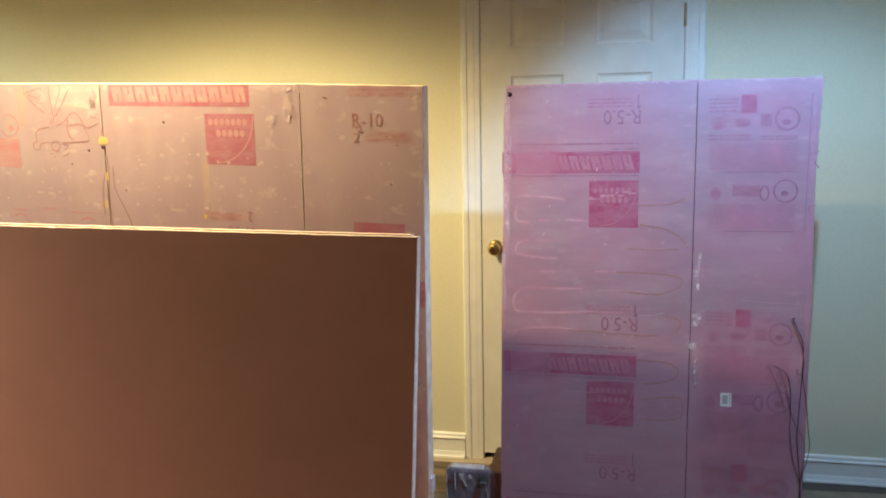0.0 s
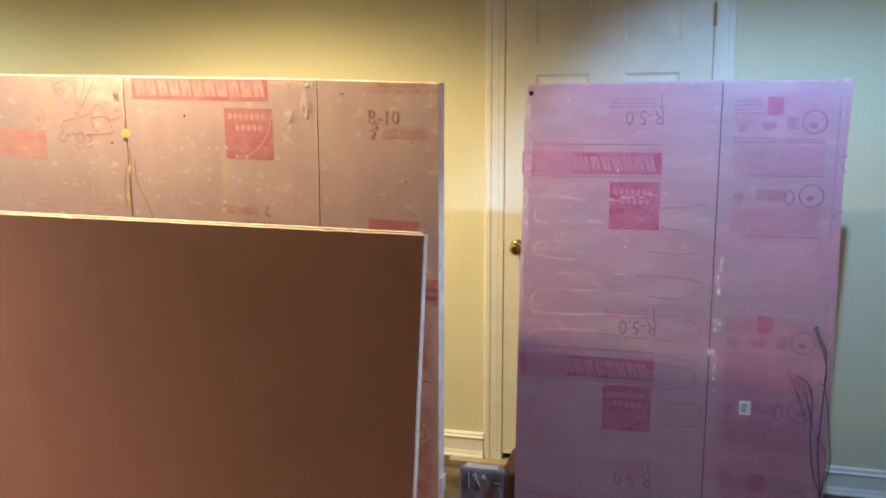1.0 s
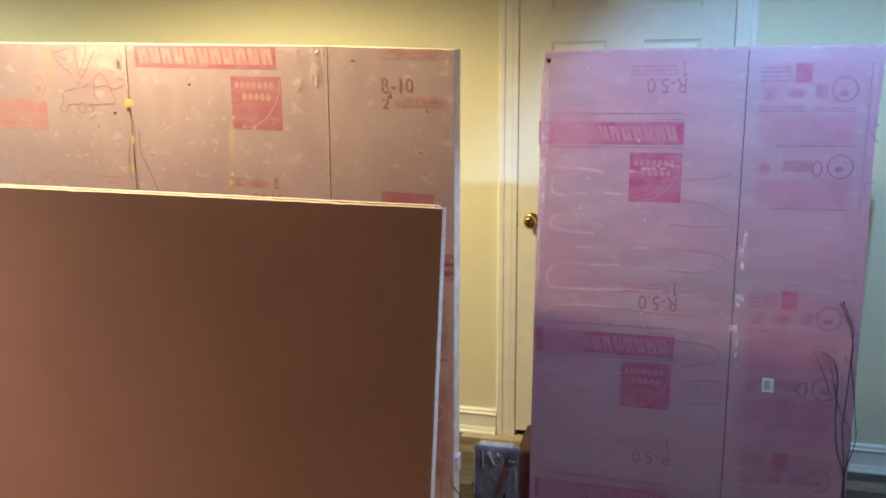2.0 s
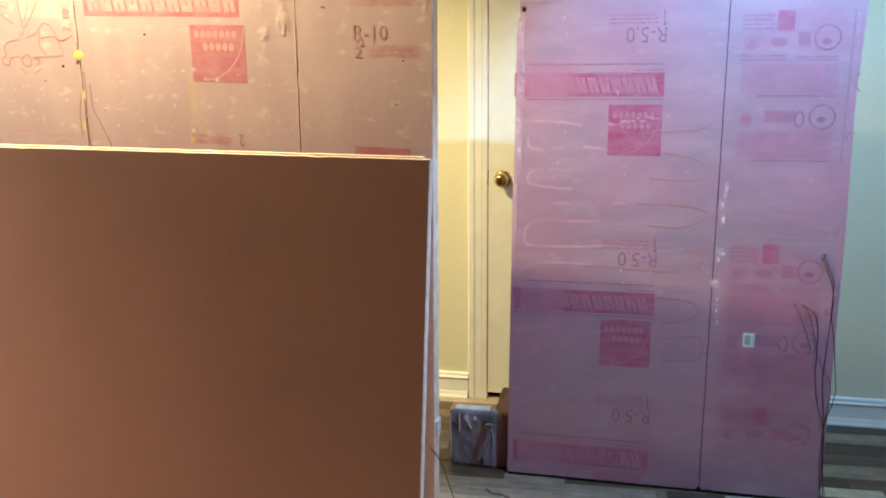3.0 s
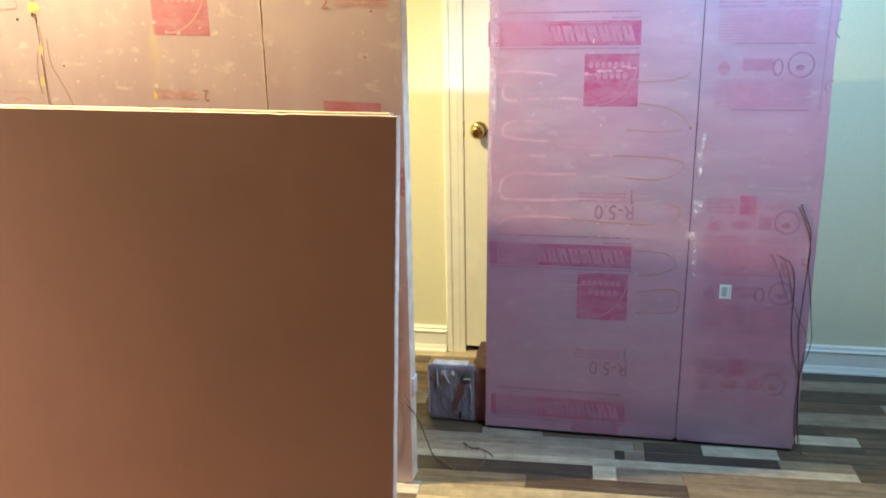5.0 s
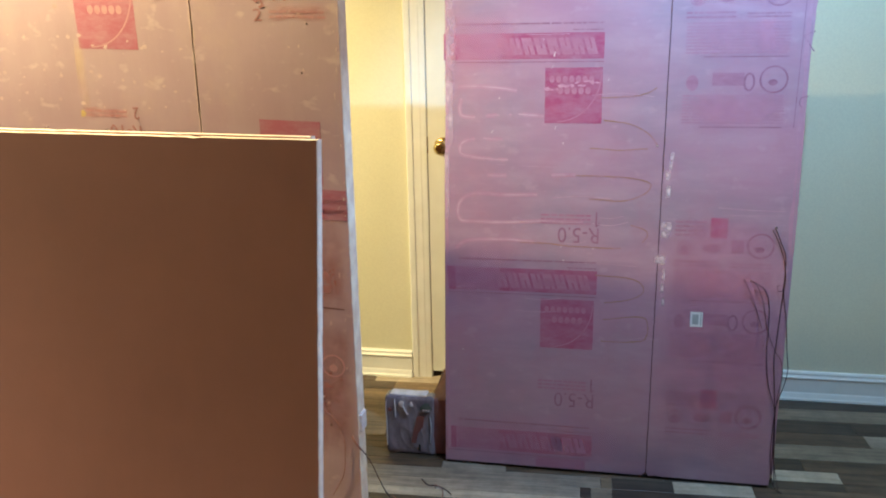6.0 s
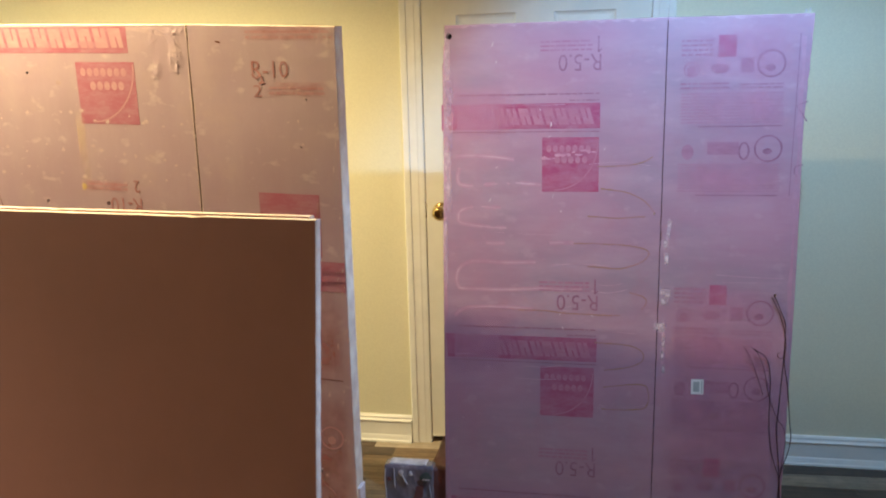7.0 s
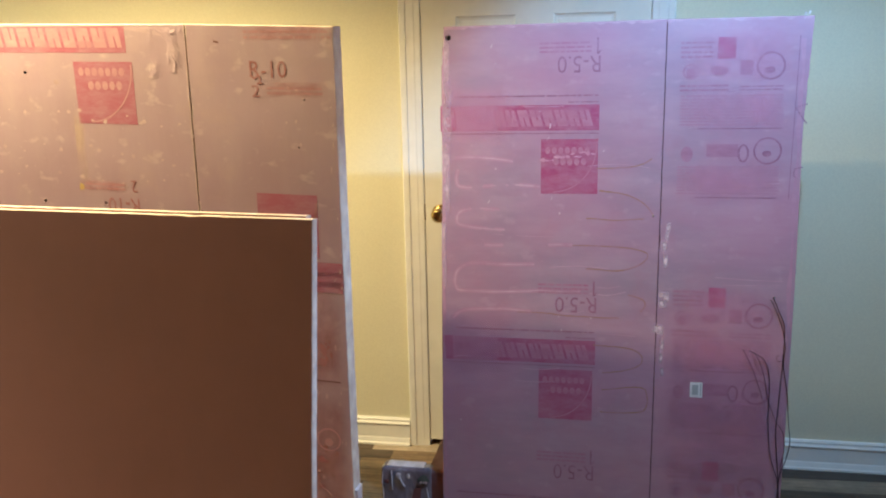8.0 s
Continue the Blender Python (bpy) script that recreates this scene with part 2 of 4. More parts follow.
# ---- builders ----
def box_into(bm, x0, x1, y0, y1, z0, z1):
    vs = [bm.verts.new((x, y, z)) for z in (z0, z1) for y in (y0, y1) for x in (x0, x1)]
    for f in ((0, 2, 3, 1), (4, 5, 7, 6), (0, 1, 5, 4), (2, 6, 7, 3), (0, 4, 6, 2), (1, 3, 7, 5)):
        bm.faces.new([vs[i] for i in f])


def boxes(*items, bevel=0.0):
    bm = bmesh.new()
    for b in items:
        box_into(bm, *b)
    if bevel:
        bmesh.ops.bevel(bm, geom=bm.edges[:], offset=bevel, segments=2, affect="EDGES", profile=0.6)
    return bm


def mesh_of(name, bm, *mats, smooth=False):
    bmesh.ops.recalc_face_normals(bm, faces=bm.faces[:])
    me = bpy.data.meshes.new(name)
    bm.to_mesh(me)
    bm.free()
    for m in mats:
        me.materials.append(m)
    if smooth:
        for p in me.polygons:
            p.use_smooth = True
    return me


def part(name, bm, mat, parent, label="", smooth=False):
    mats = mat if isinstance(mat, (list, tuple)) else (mat,)
    ob = new(name, mesh_of(name, bm, *mats, smooth=smooth))
    ob.parent = parent
    if label:
        tagged(ob, label)
    return ob


def thing(name, m, label, category, group="", kind=""):
    ob = new(name)
    ob.matrix_world = m
    ob.empty_display_size = 0.1
    return tagged(ob, label, category, group, kind)


def structure(name, bm, mat, label, category):
    return tagged(new(name, mesh_of(name, bm, mat)), label, category, kind="structure")


def axes(origin, u, v):
    """A pose whose x runs along u, z along v and y to the back."""
    u = Vector(u).normalized()
    v = Vector(v)
    v = (v - u * u.dot(v)).normalized()
    y = v.cross(u)
    m = Matrix((u, y, v)).transposed().to_4x4()
    return Matrix.Translation(origin) @ m


def slab_bm(corners, thick, rough=0.0015, step=0.02, bevel=0.002, seed=1, front_mat=0, side_mat=1):
    """A sheet with a slightly chipped outline: corners are (u, v) round the front face."""
    rng = random.Random(seed)
    outline = []
    for (a, b), (c, d) in zip(corners, corners[1:] + corners[:1]):
        n = max(1, int(math.hypot(c - a, d - b) / step))
        for i in range(n):
            s = i / n
            k = rough * (rng.random() ** 3) * (3 if rng.random() < 0.08 else 1) if i else 0
            L = math.hypot(c - a, d - b)
            nx, ny = -(d - b) / L, (c - a) / L
            outline.append((a + (c - a) * s + nx * k, b + (d - b) * s + ny * k))
    bm = bmesh.new()
    cu = sum(p[0] for p in outline) / len(outline)
    cv = sum(p[1] for p in outline) / len(outline)

    def ring(y, inset):
        return [bm.verts.new((p[0] + (inset if p[0] < cu else -inset) * min(1, abs(p[0] - cu) / 0.05),
                              y, p[1] + (inset if p[1] < cv else -inset) * min(1, abs(p[1] - cv) / 0.05))) for p in outline]
    rings = [ring(0, bevel), ring(bevel, 0), ring(thick - bevel, 0), ring(thick, bevel)]
    for r0, r1 in zip(rings, rings[1:]):
        for i in range(len(outline)):
            j = (i + 1) % len(outline)
            f = bm.faces.new((r0[i], r0[j], r1[j], r1[i]))
            f.material_index = side_mat
    f = bm.faces.new(rings[0])
    f.material_index = front_mat
    f = bm.faces.new(rings[-1])
    f.material_index = front_mat
    return bm


def poly_into(bm, pts, y):
    bm.faces.new([bm.verts.new((p[0], y, p[1])) for p in pts])


def rect(u0, v0, u1, v1):
    return [(u0, v0), (u1, v0), (u1, v1), (u0, v1)]


def flat(name, polys, mat, parent, y=-0.0004, label=""):
    bm = bmesh.new()
    for i, p in enumerate(polys):
        poly_into(bm, p, y - (0.00003 * (i % 9) if "lettering" in name else 0))
    bmesh.ops.remove_doubles(bm, verts=bm.verts[:], dist=0.00002)
    ob = part(name, bm, mat, parent, label)
    if len(polys) > 1 and name in ("printed_text", "printed_line", "band_lettering", "emblem_lettering", "torn_film"):
        tagged(ob, kind="stuff")
    return ob


def circle_pts(u, v, r, n=28, squash=1.0):
    return [(u + r * math.cos(2 * math.pi * i / n), v + squash * r * math.sin(2 * math.pi * i / n)) for i in range(n)]


def stroke(pts, width):
    """Quads along a line of (u, v) points, joined at mitred ends."""
    sides = []
    for i, (a, b) in enumerate(pts):
        p, q = pts[max(i - 1, 0)], pts[min(i + 1, len(pts) - 1)]
        L = math.hypot(q[0] - p[0], q[1] - p[1]) or 1e-6
        nx, ny = -(q[1] - p[1]) / L * width / 2, (q[0] - p[0]) / L * width / 2
        sides.append(((a + nx, b + ny), (a - nx, b - ny)))
    return [[a[0], b[0], b[1], a[1]] for a, b in zip(sides, sides[1:])]


def smooth_line(pts, n=8):
    """Catmull-Rom through the points, of any dimension."""
    p = [pts[0], *pts, pts[-1]]
    out = []
    for i in range(1, len(p) - 2):
        for k in range(n):
            s = k / n
            out.append(tuple(0.5 * (2 * b + (c - a) * s + (2 * a - 5 * b + 4 * c - d) * s * s + (3 * b - a - 3 * c + d) * s ** 3)
                             for a, b, c, d in zip(p[i - 1], p[i], p[i + 1], p[i + 2])))
    out.append(tuple(pts[-1]))
    return out


def letters(text, u0, v0, u1, v1, mat, parent, turned=False, name="printed_letters", y=-0.0007):
    """Built-in font, fitted to the box; turned: upside down."""
    data = bpy.data.curves.new("text", "FONT")
    data.body, data.resolution_u = text, 3
    ob = bpy.data.objects.new("text", data)
    scene.collection.objects.link(ob)
    me = bpy.data.meshes.new_from_object(ob.evaluated_get(bpy.context.evaluated_depsgraph_get()))
    bpy.data.objects.remove(ob)
    xs = [v.co.x for v in me.vertices]
    ys = [v.co.y for v in me.vertices]
    lo, hi, lo_y, hi_y = min(xs), max(xs), min(ys), max(ys)
    for v in me.vertices:
        a, b = (v.co.x - lo) / (hi - lo), (v.co.y - lo_y) / (hi_y - lo_y)
        if turned:
            a, b = 1 - a, 1 - b
        v.co = (u0 + (u1 - u0) * a, y, v0 + (v1 - v0) * b)
    me.name = name
    me.materials.clear()
    me.materials.append(mat)
    ob = new(name, me)
    ob.parent = parent
    return ob


def tube(name, pts, r, mat, label, category, group=""):
    bm = bmesh.new()
    pts = [Vector(p) for p in pts]
    rings = []
    for i, p in enumerate(pts):
        d = (pts[min(i + 1, len(pts) - 1)] - pts[max(i - 1, 0)]).normalized()
        a = d.orthogonal().normalized()
        b = d.cross(a)
        if rings:
            a = (last - d * d.dot(last)).normalized()
            b = d.cross(a)
        last = a
        rings.append([bm.verts.new(p + (a * math.cos(k * math.pi / 3) + b * math.sin(k * math.pi / 3)) * r) for k in range(6)])
    for r0, r1 in zip(rings, rings[1:]):
        for k in range(6):
            bm.faces.new((r0[k], r0[(k + 1) % 6], r1[(k + 1) % 6], r1[k]))
    bm.faces.new(rings[0])
    bm.faces.new(rings[-1])
    return tagged(new(name, mesh_of(name, bm, mat, smooth=True)), label, category, group)


def lathe(profile, n=28):
    """Turned round z: profile of (radius, z)."""
    bm = bmesh.new()
    rings = [[bm.verts.new((r * math.cos(2 * math.pi * k / n), r * math.sin(2 * math.pi * k / n), z)) for k in range(n)] for r, z in profile]
    for r0, r1 in zip(rings, rings[1:]):
        for k in range(n):
            bm.faces.new((r0[k], r0[(k + 1) % n], r1[(k + 1) % n], r1[k]))
    return bm


def drill(ob, holes):
    """Round holes through a part, cut for good: holes are (u, v, radius)."""
    bm = bmesh.new()
    for u, v, r in holes:
        bmesh.ops.create_cone(bm, cap_ends=True, segments=16, radius1=r, radius2=r, depth=0.3,
                              matrix=Matrix.Translation((u, 0, v)) @ Matrix.Rotation(radians(90), 4, "X"))
    cutter = bpy.data.objects.new("cutter", mesh_of("cutter", bm))
    scene.collection.objects.link(cutter)
    cutter.matrix_world = ob.matrix_world if ob.parent is None else ob.parent.matrix_world
    bpy.context.view_layer.update()
    mod = ob.modifiers.new("cut", "BOOLEAN")
    mod.object, mod.operation, mod.solver = cutter, "DIFFERENCE", "EXACT"
    me = bpy.data.meshes.new_from_object(ob.evaluated_get(bpy.context.evaluated_depsgraph_get()))
    ob.modifiers.clear()
    ob.data = me
    bpy.data.objects.remove(cutter)


# ---- the room ----
X0, X1, Y0, Y1 = -4.6, 4.2, -4.4, 3.49
DX0, DX1, DTOP = -0.484, 0.357, 2.085
structure("wall_north", boxes((X0 - 0.12, DX0, Y1, Y1 + 0.12, 0, CEILING), (DX1, X1 + 0.12, Y1, Y1 + 0.12, 0, CEILING),
                              (DX0, DX1, Y1, Y1 + 0.12, DTOP, CEILING)), M_WALL, "cream painted wall round a white door", "wall")
structure("wall_south", boxes((X0 - 0.12, X1 + 0.12, Y0 - 0.12, Y0, 0, CEILING)), M_WALL, "cream painted plain wall", "wall")
structure("wall_west", boxes((X0 - 0.12, X0, Y0, Y1, 0, CEILING)), M_WALL, "cream painted plain wall", "wall")
structure("wall_east", boxes((X1, X1 + 0.12, Y0, Y1, 0, CEILING)), M_WALL, "cream painted plain wall", "wall")
# Unseen backing, painted near black to give the door gaps their shade.
structure("dark_backing_behind_door", boxes((DX0 - 0.3, DX1 + 0.3, Y1 + 0.5, Y1 + 0.6, 0, CEILING)), M_DARK, "unseen near-black backing for shade in the door gaps", "wall")
H = 0.098
TOPC = CEILING + 0.15
MIDX = (WARM[0] + COOL[0]) / 2
MIDW = (WARM[0] + WHITE[0]) / 2
MIDE = (COOL[0] + EAST[0]) / 2
ceiling_boxes = []
SPLIT = 1.4
for xa, xb, ya, yb, (px, py) in ((X0, X1, Y0, SPLIT, REAR), (X0, MIDW, SPLIT, Y1, WHITE), (MIDW, MIDX, SPLIT, Y1, WARM), (MIDX, MIDE, SPLIT, Y1, COOL), (MIDE, X1, SPLIT, Y1, EAST)):
    ceiling_boxes += [(xa, xb, ya, py - H, CEILING, TOPC), (xa, px - H, py - H, py + H, CEILING, TOPC),
                      (px + H, xb, py - H, py + H, CEILING, TOPC), (xa, xb, py + H, yb, CEILING, TOPC)]
structure("ceiling", boxes(*ceiling_boxes),
          M_CEIL, "white painted ceiling with a row of recessed lights", "ceiling")
floor = structure("floor", boxes((X0, X1, Y0, Y1 + 0.6, -0.1, -0.004)), M_SUB, "wood-look strip floor in mixed greys, browns and creams", "floor")


def base_bm(x0, x1, thick, foot):
    """Baseboard profile against the north wall: flared foot, plain face, two beads on top."""
    prof = [(0, 0), (-foot, 0), (-foot, 0.007), (-foot + 0.004, 0.012), (-thick - 0.003, 0.026), (-thick, 0.031), (-thick, 0.083), (-thick - 0.004, 0.086), (-thick - 0.005, 0.091),
            (-thick - 0.001, 0.095), (-thick + 0.002, 0.099), (-thick + 0.001, 0.106), (-thick + 0.005, 0.111), (0, 0.113)]
    bm = bmesh.new()
    a = [bm.verts.new((x0, Y1 + p[0], p[1])) for p in prof]
    b = [bm.verts.new((x1, Y1 + p[0], p[1])) for p in prof]
    for i in range(len(prof)):
        j = (i + 1) % len(prof)
        bm.faces.new((a[i], a[j], b[j], b[i]))
    bm.faces.new(a)
    bm.faces.new(b)
    return bm


CAS = 0.072
structure("baseboard", base_bm(X0, DX0 - CAS, 0.014, 0.026), M_TRIM, "white moulded baseboard along the cream wall", "baseboard")
structure("baseboard", base_bm(DX1 + CAS, X1, 0.014, 0.026), M_TRIM, "white moulded baseboard along the cream wall", "baseboard")


def casing_profile():
    return [(-0.009, 0.0), (-0.009, -0.003), (-0.006, -0.005), (0.012, -0.0065), (0.016, -0.0078), (0.044, -0.0085), (0.0465, -0.0125), (0.066, -0.013), (0.070, -0.010), (0.072, 0.0)]


def casing_bm(x_in, side):
    """Upright casing: stepped profile from the opening outwards."""
    bm = bmesh.new()
    prof = casing_profile()
    a = [bm.verts.new((x_in + side * w, Y1 + d, 0)) for w, d in prof]
    b = [bm.verts.new((x_in + side * w, Y1 + d, DTOP + w)) for w, d in prof]
    for i in range(len(prof)):
        j = (i + 1) % len(prof)
        bm.faces.new((a[i], a[j], b[j], b[i]))
    bm.faces.new(a)
    bm.faces.new(b)
    return bm


def head_bm():
    bm = bmesh.new()
    prof = casing_profile()
    a = [bm.verts.new((DX0 - w, Y1 + d, DTOP + w)) for w, d in prof]
    b = [bm.verts.new((DX1 + w, Y1 + d, DTOP + w)) for w, d in prof]
    for i in range(len(prof)):
        j = (i + 1) % len(prof)
        bm.faces.new((a[i], a[j], b[j], b[i]))
    return bm


trim = thing("door_trim", pose(0, 0, 0), "white moulded door casing round a closed door", "door trim", kind="structure")
part("casing", casing_bm(DX0, -1), M_TRIM, trim)
part("casing", casing_bm(DX1, 1), M_TRIM, trim)
part("casing", head_bm(), M_TRIM, trim)
part("jamb", boxes((DX0, DX0 + 0.008, Y1 + 0.012, Y1 + 0.12, 0, DTOP)), M_TRIM, trim)
part("jamb", boxes((DX1 - 0.011, DX1, Y1 + 0.012, Y1 + 0.12, 0, DTOP)), M_TRIM, trim)
part("stop", boxes((DX0, DX1, Y1 + 0.055, Y1 + 0.068, DTOP - 0.012, DTOP)), M_TRIM, trim)

# the door: stiles, rails and six raised panels
door = thing("door_1", pose(0, Y1 - 0.001, 0), "closed white six-panel door with a brass knob", "door", kind="structure")
L0, L1, B0, T1 = DX0 + 0.0118, DX1 - 0.0118, 0.028, DTOP - 0.008
PX = ((-0.344, -0.127), (0.008, 0.225))
PZ = ((0.23, 0.80), (0.98, 1.672), (1.79, 1.99))


def door_leaf():
    """The face as a grid of cells; each panel cell is sunk, with sloped sides and a raised field."""
    bm = bmesh.new()
    xs = [L0, PX[0][0], PX[0][1], PX[1][0], PX[1][1], L1]
    zs = [B0] + [z for pz in PZ for z in pz] + [T1]
    for i in range(5):
        for j in range(len(zs) - 1):
            a, b, c, d = xs[i], xs[i + 1], zs[j], zs[j + 1]
            if i in (1, 3) and j in (1, 3, 5):
                rings = []
                for inset, depth in ((0, 0), (0.005, 0.006), (0.014, 0.008), (0.045, 0.003), (0.048, 0.002)):
                    rings.append([bm.verts.new(p) for p in ((a + inset, depth, c + inset), (b - inset, depth, c + inset), (b - inset, depth, d - inset), (a + inset, depth, d - inset))])
                for r0, r1 in zip(rings, rings[1:]):
                    for k in range(4):
                        bm.faces.new((r0[k], r0[(k + 1) % 4], r1[(k + 1) % 4], r1[k]))
                bm.faces.new(rings[-1])
            else:
                bm.faces.new([bm.verts.new(p) for p in ((a, 0, c), (b, 0, c), (b, 0, d), (a, 0, d))])
    bmesh.ops.remove_doubles(bm, verts=bm.verts[:], dist=0.0002)
    box_into(bm, L0, L1, 0.0005, 0.035, B0, B0 + 0.01)
    box_into(bm, L0, L0 + 0.01, 0.0005, 0.035, B0, T1)
    box_into(bm, L1 - 0.01, L1, 0.0005, 0.035, B0, T1)
    box_into(bm, L0, L1, 0.02, 0.035, B0, T1)
    return bm


part("leaf", door_leaf(), M_DOOR, door)
knob = part("knob", lathe([(0.0, -0.062), (0.012, -0.062), (0.022, -0.058), (0.027, -0.048), (0.027, -0.040), (0.021, -0.030), (0.012, -0.024), (0.011, -0.012), (0.020, -0.010), (0.031, -0.007), (0.033, -0.002), (0.033, 0.0), (0, 0)]), M_BRASS, door, "polished brass door knob", smooth=True)
knob.matrix_local = Matrix.Translation((-0.413, 0, 0.951)) @ Matrix.Rotation(radians(-90), 4, "X") @ Matrix.Scale(1.04, 4)
part("latch_plate", boxes((L0 - 0.006, L0 + 0.0, -0.001, 0.02, 0.925, 0.985)), M_BRASS, door)
for hz in (0.18, 1.0, 1.845):
    hinge = part("hinge", boxes((L1 - 0.002, L1 + 0.008, -0.003, 0.004, hz, hz + 0.089), bevel=0.001), M_DULLBRASS, door, "brass butt hinge")
    bm = lathe([(0, 0), (0.0055, 0), (0.0055, 0.089), (0, 0.089)], 12)
    bmesh.ops.translate(bm, verts=bm.verts[:], vec=(L1 + 0.003, -0.006, hz))
    part("pin", bm, M_DULLBRASS, hinge, smooth=True)


def downlight(place, glow, label):
    t = thing("recessed_downlight", pose(place[0], place[1], CEILING), label, "ceiling light", "recessed ceiling lights")
    part("trim_ring", lathe([(0.089, 0.012), (0.090, -0.002), (0.098, -0.006), (0.136, -0.004), (0.142, 0.0), (0.142, 0.001)]), M_CEIL, t, smooth=True)
    part("can", lathe([(0.090, 0.0), (0.090, 0.13), (0.0, 0.13)]), M_CAN, t, smooth=True)
    m, _, b = material("lamp_lens")
    b.inputs["Base Color"].default_value = (0.9, 0.9, 0.9, 1)
    b.inputs["Emission Color"].default_value = (*glow, 1)
    b.inputs["Emission Strength"].default_value = 6
    part("lens", lathe([(0.0, 0.064), (0.045, 0.064), (0.062, 0.068), (0.062, 0.09), (0, 0.09)]), m, t, smooth=True)
    return t


downlight(WARM, WARM_LIGHT, "round white recessed ceiling light with a warm glow")
downlight(COOL, COOL_LIGHT, "round white recessed ceiling light with a cool glow")
# The next three are added housings for the unseen fill lamps.
downlight(EAST, EAST_LIGHT, "unseen recessed fill light, added to brighten the board edges")
downlight(WHITE, WHITE_LIGHT, "unseen recessed fill light, added for a pale yellow glow on the wall")
downlight(REAR, REAR_LIGHT, "unseen recessed fill light, added to warm the plain boards")

# ---- tall old foam sheets ----
TALL = axes((-0.473, 2.43, 0), (0.9976, -0.07, -0.0288), (0.028, -0.09, 1.59))
tall = thing("foam_board", TALL, "tall scored pink foam board, worn and stained, standing on edge", "foam board", "foam boards")
CUT = 0.0288
SEAMS = (0.0, -0.401, -1.108, -1.82)
TOPS = (1.590, 1.597, 1.600, 1.600)
for k, (a, b) in enumerate(zip(SEAMS, SEAMS[1:])):
    lo_b, lo_a = b * CUT + 0.002, a * CUT + 0.002
    pan = part("panel", slab_bm([(b + 0.0007, lo_b)] + ([(-0.016, lo_a), (-0.006, lo_a + 0.005), (-0.001, lo_a + 0.016)] if k == 0 else [(a - 0.0007, lo_a)]) + [(a - (0.012 if k == 0 else 0.0007), TOPS[k]), (b + 0.0007, TOPS[k + 1])], 0.05, rough=0.0012, seed=11 + k, bevel=0.0018),
               (M_TALL, M_TALLEDGE), tall, "pink foam panel under worn clear film")
    if k == 1:
        drill(pan, [(-0.867, 1.133, 0.005), (-0.678, 1.135, 0.005), (-0.878, 1.476, 0.004), (-1.037, 1.253, 0.003)])
    if k == 2:
        drill(pan, [(-1.112, 1.392, 0.009), (-1.169, 1.38, 0.005), (-1.238, 1.335, 0.003)])
# Dark sheet added at the back to paint shade in the score lines.
part("seam_backing", boxes((-1.8, -0.03, 0.0505, 0.056, 0.05, 1.57)), M_CRACK, tall, "dark sheet painting the shade behind the score lines")

# ---- tall board prints ----
def bars(u0, u1, v0, v1, rows, seed):
    """Lines of unreadable small print as short bars."""
    r = random.Random(seed)
    out = []
    pitch = (v1 - v0) / rows
    for i in range(rows):
        u = u0
        while u < u1 - 0.004:
            w = min(u1 - u, r.uniform(0.008, 0.03))
            out.append(rect(u, v0 + pitch * i, u + w, v0 + pitch * (i + 0.48)))
            u += w + r.uniform(0.002, 0.005)
    return out


def slanted(u0, u1, v0, v1, n, slant, seed=4):
    """Plain slanted blocks in place of a wordmark, each with a narrow slit cut in from above or below."""
    r = random.Random(seed)
    w = (u1 - u0) / n
    high = v1 - v0
    out = []
    for i in range(n):
        a = u0 + w * i + w * 0.08
        slit, wide, deep = w * r.uniform(0.34, 0.42), w * 0.80, r.uniform(0.45, 0.65)
        gap = w * 0.13
        spots = [(0, 0), (wide, 0), (wide, 1), (slit + gap, 1), (slit + gap * 0.8, 1 - deep), (slit, 1 - deep), (slit, 1), (0, 1)] if i % 2 else \
                [(0, 0), (slit, 0), (slit, deep), (slit + gap * 0.8, deep), (slit + gap, 0), (wide, 0), (wide, 1), (0, 1)]
        out.append([(a + p + slant * q, v0 + high * q) for p, q in spots])
    return out


def emblem(u0, v0, u1, v1, parent, mat, light, lettered=True):
    """A square logo patch with a sweeping arc and two short bars of lettering."""
    pt = flat("printed_emblem", [rect(u0, v0, u1, v1)], mat, parent, -0.0003, "faded magenta square emblem")
    w = u1 - u0
    arc = [(u0 + w * (0.22 + 0.76 * math.sin(a)), v0 + w * (0.03 + 0.85 * (1 - math.cos(a)))) for a in [k * math.pi / 2 / 14 for k in range(15)]]
    flat("emblem_arc", stroke(arc, 0.004), light, pt, -0.0006)
    if not lettered:
        return pt
    blobs = [circle_pts(u0 + w * (0.12 + 0.115 * k), v0 + w * 0.77, w * 0.047, 12, 1.35) for k in range(7)] + [circle_pts(u0 + w * (0.27 + 0.12 * k), v0 + w * 0.57, w * 0.05, 12, 1.3) for k in range(5)]
    flat("emblem_lettering", blobs, light, pt, -0.0006)
    return pt


band = flat("printed_band", [rect(-1.075, 1.527, -0.57, 1.592)], M_TINK, tall, -0.0003, "faded red printed band")
flat("band_lettering", slanted(-1.06, -0.575, 1.540, 1.588, 11, -0.008), M_TREVERSE, band, -0.0006)
emblem(-0.729, 1.347, -0.557, 1.505, tall, M_TINK, M_TREVERSE)
emblem(-0.236, 1.02, -0.072, 1.183, tall, M_TINK, M_TTEXT, False)
letters("R-10", -0.233, 1.470, -0.136, 1.510, M_TTEXT, tall)
letters("2", -0.231, 1.423, -0.209, 1.452, M_TTEXT, tall)
flat("printed_text", bars(-0.244, -0.02, 1.562, 1.588, 2, 1) + bars(-0.19, -0.046, 1.430, 1.454, 2, 3), M_TINKFAINT, tall)
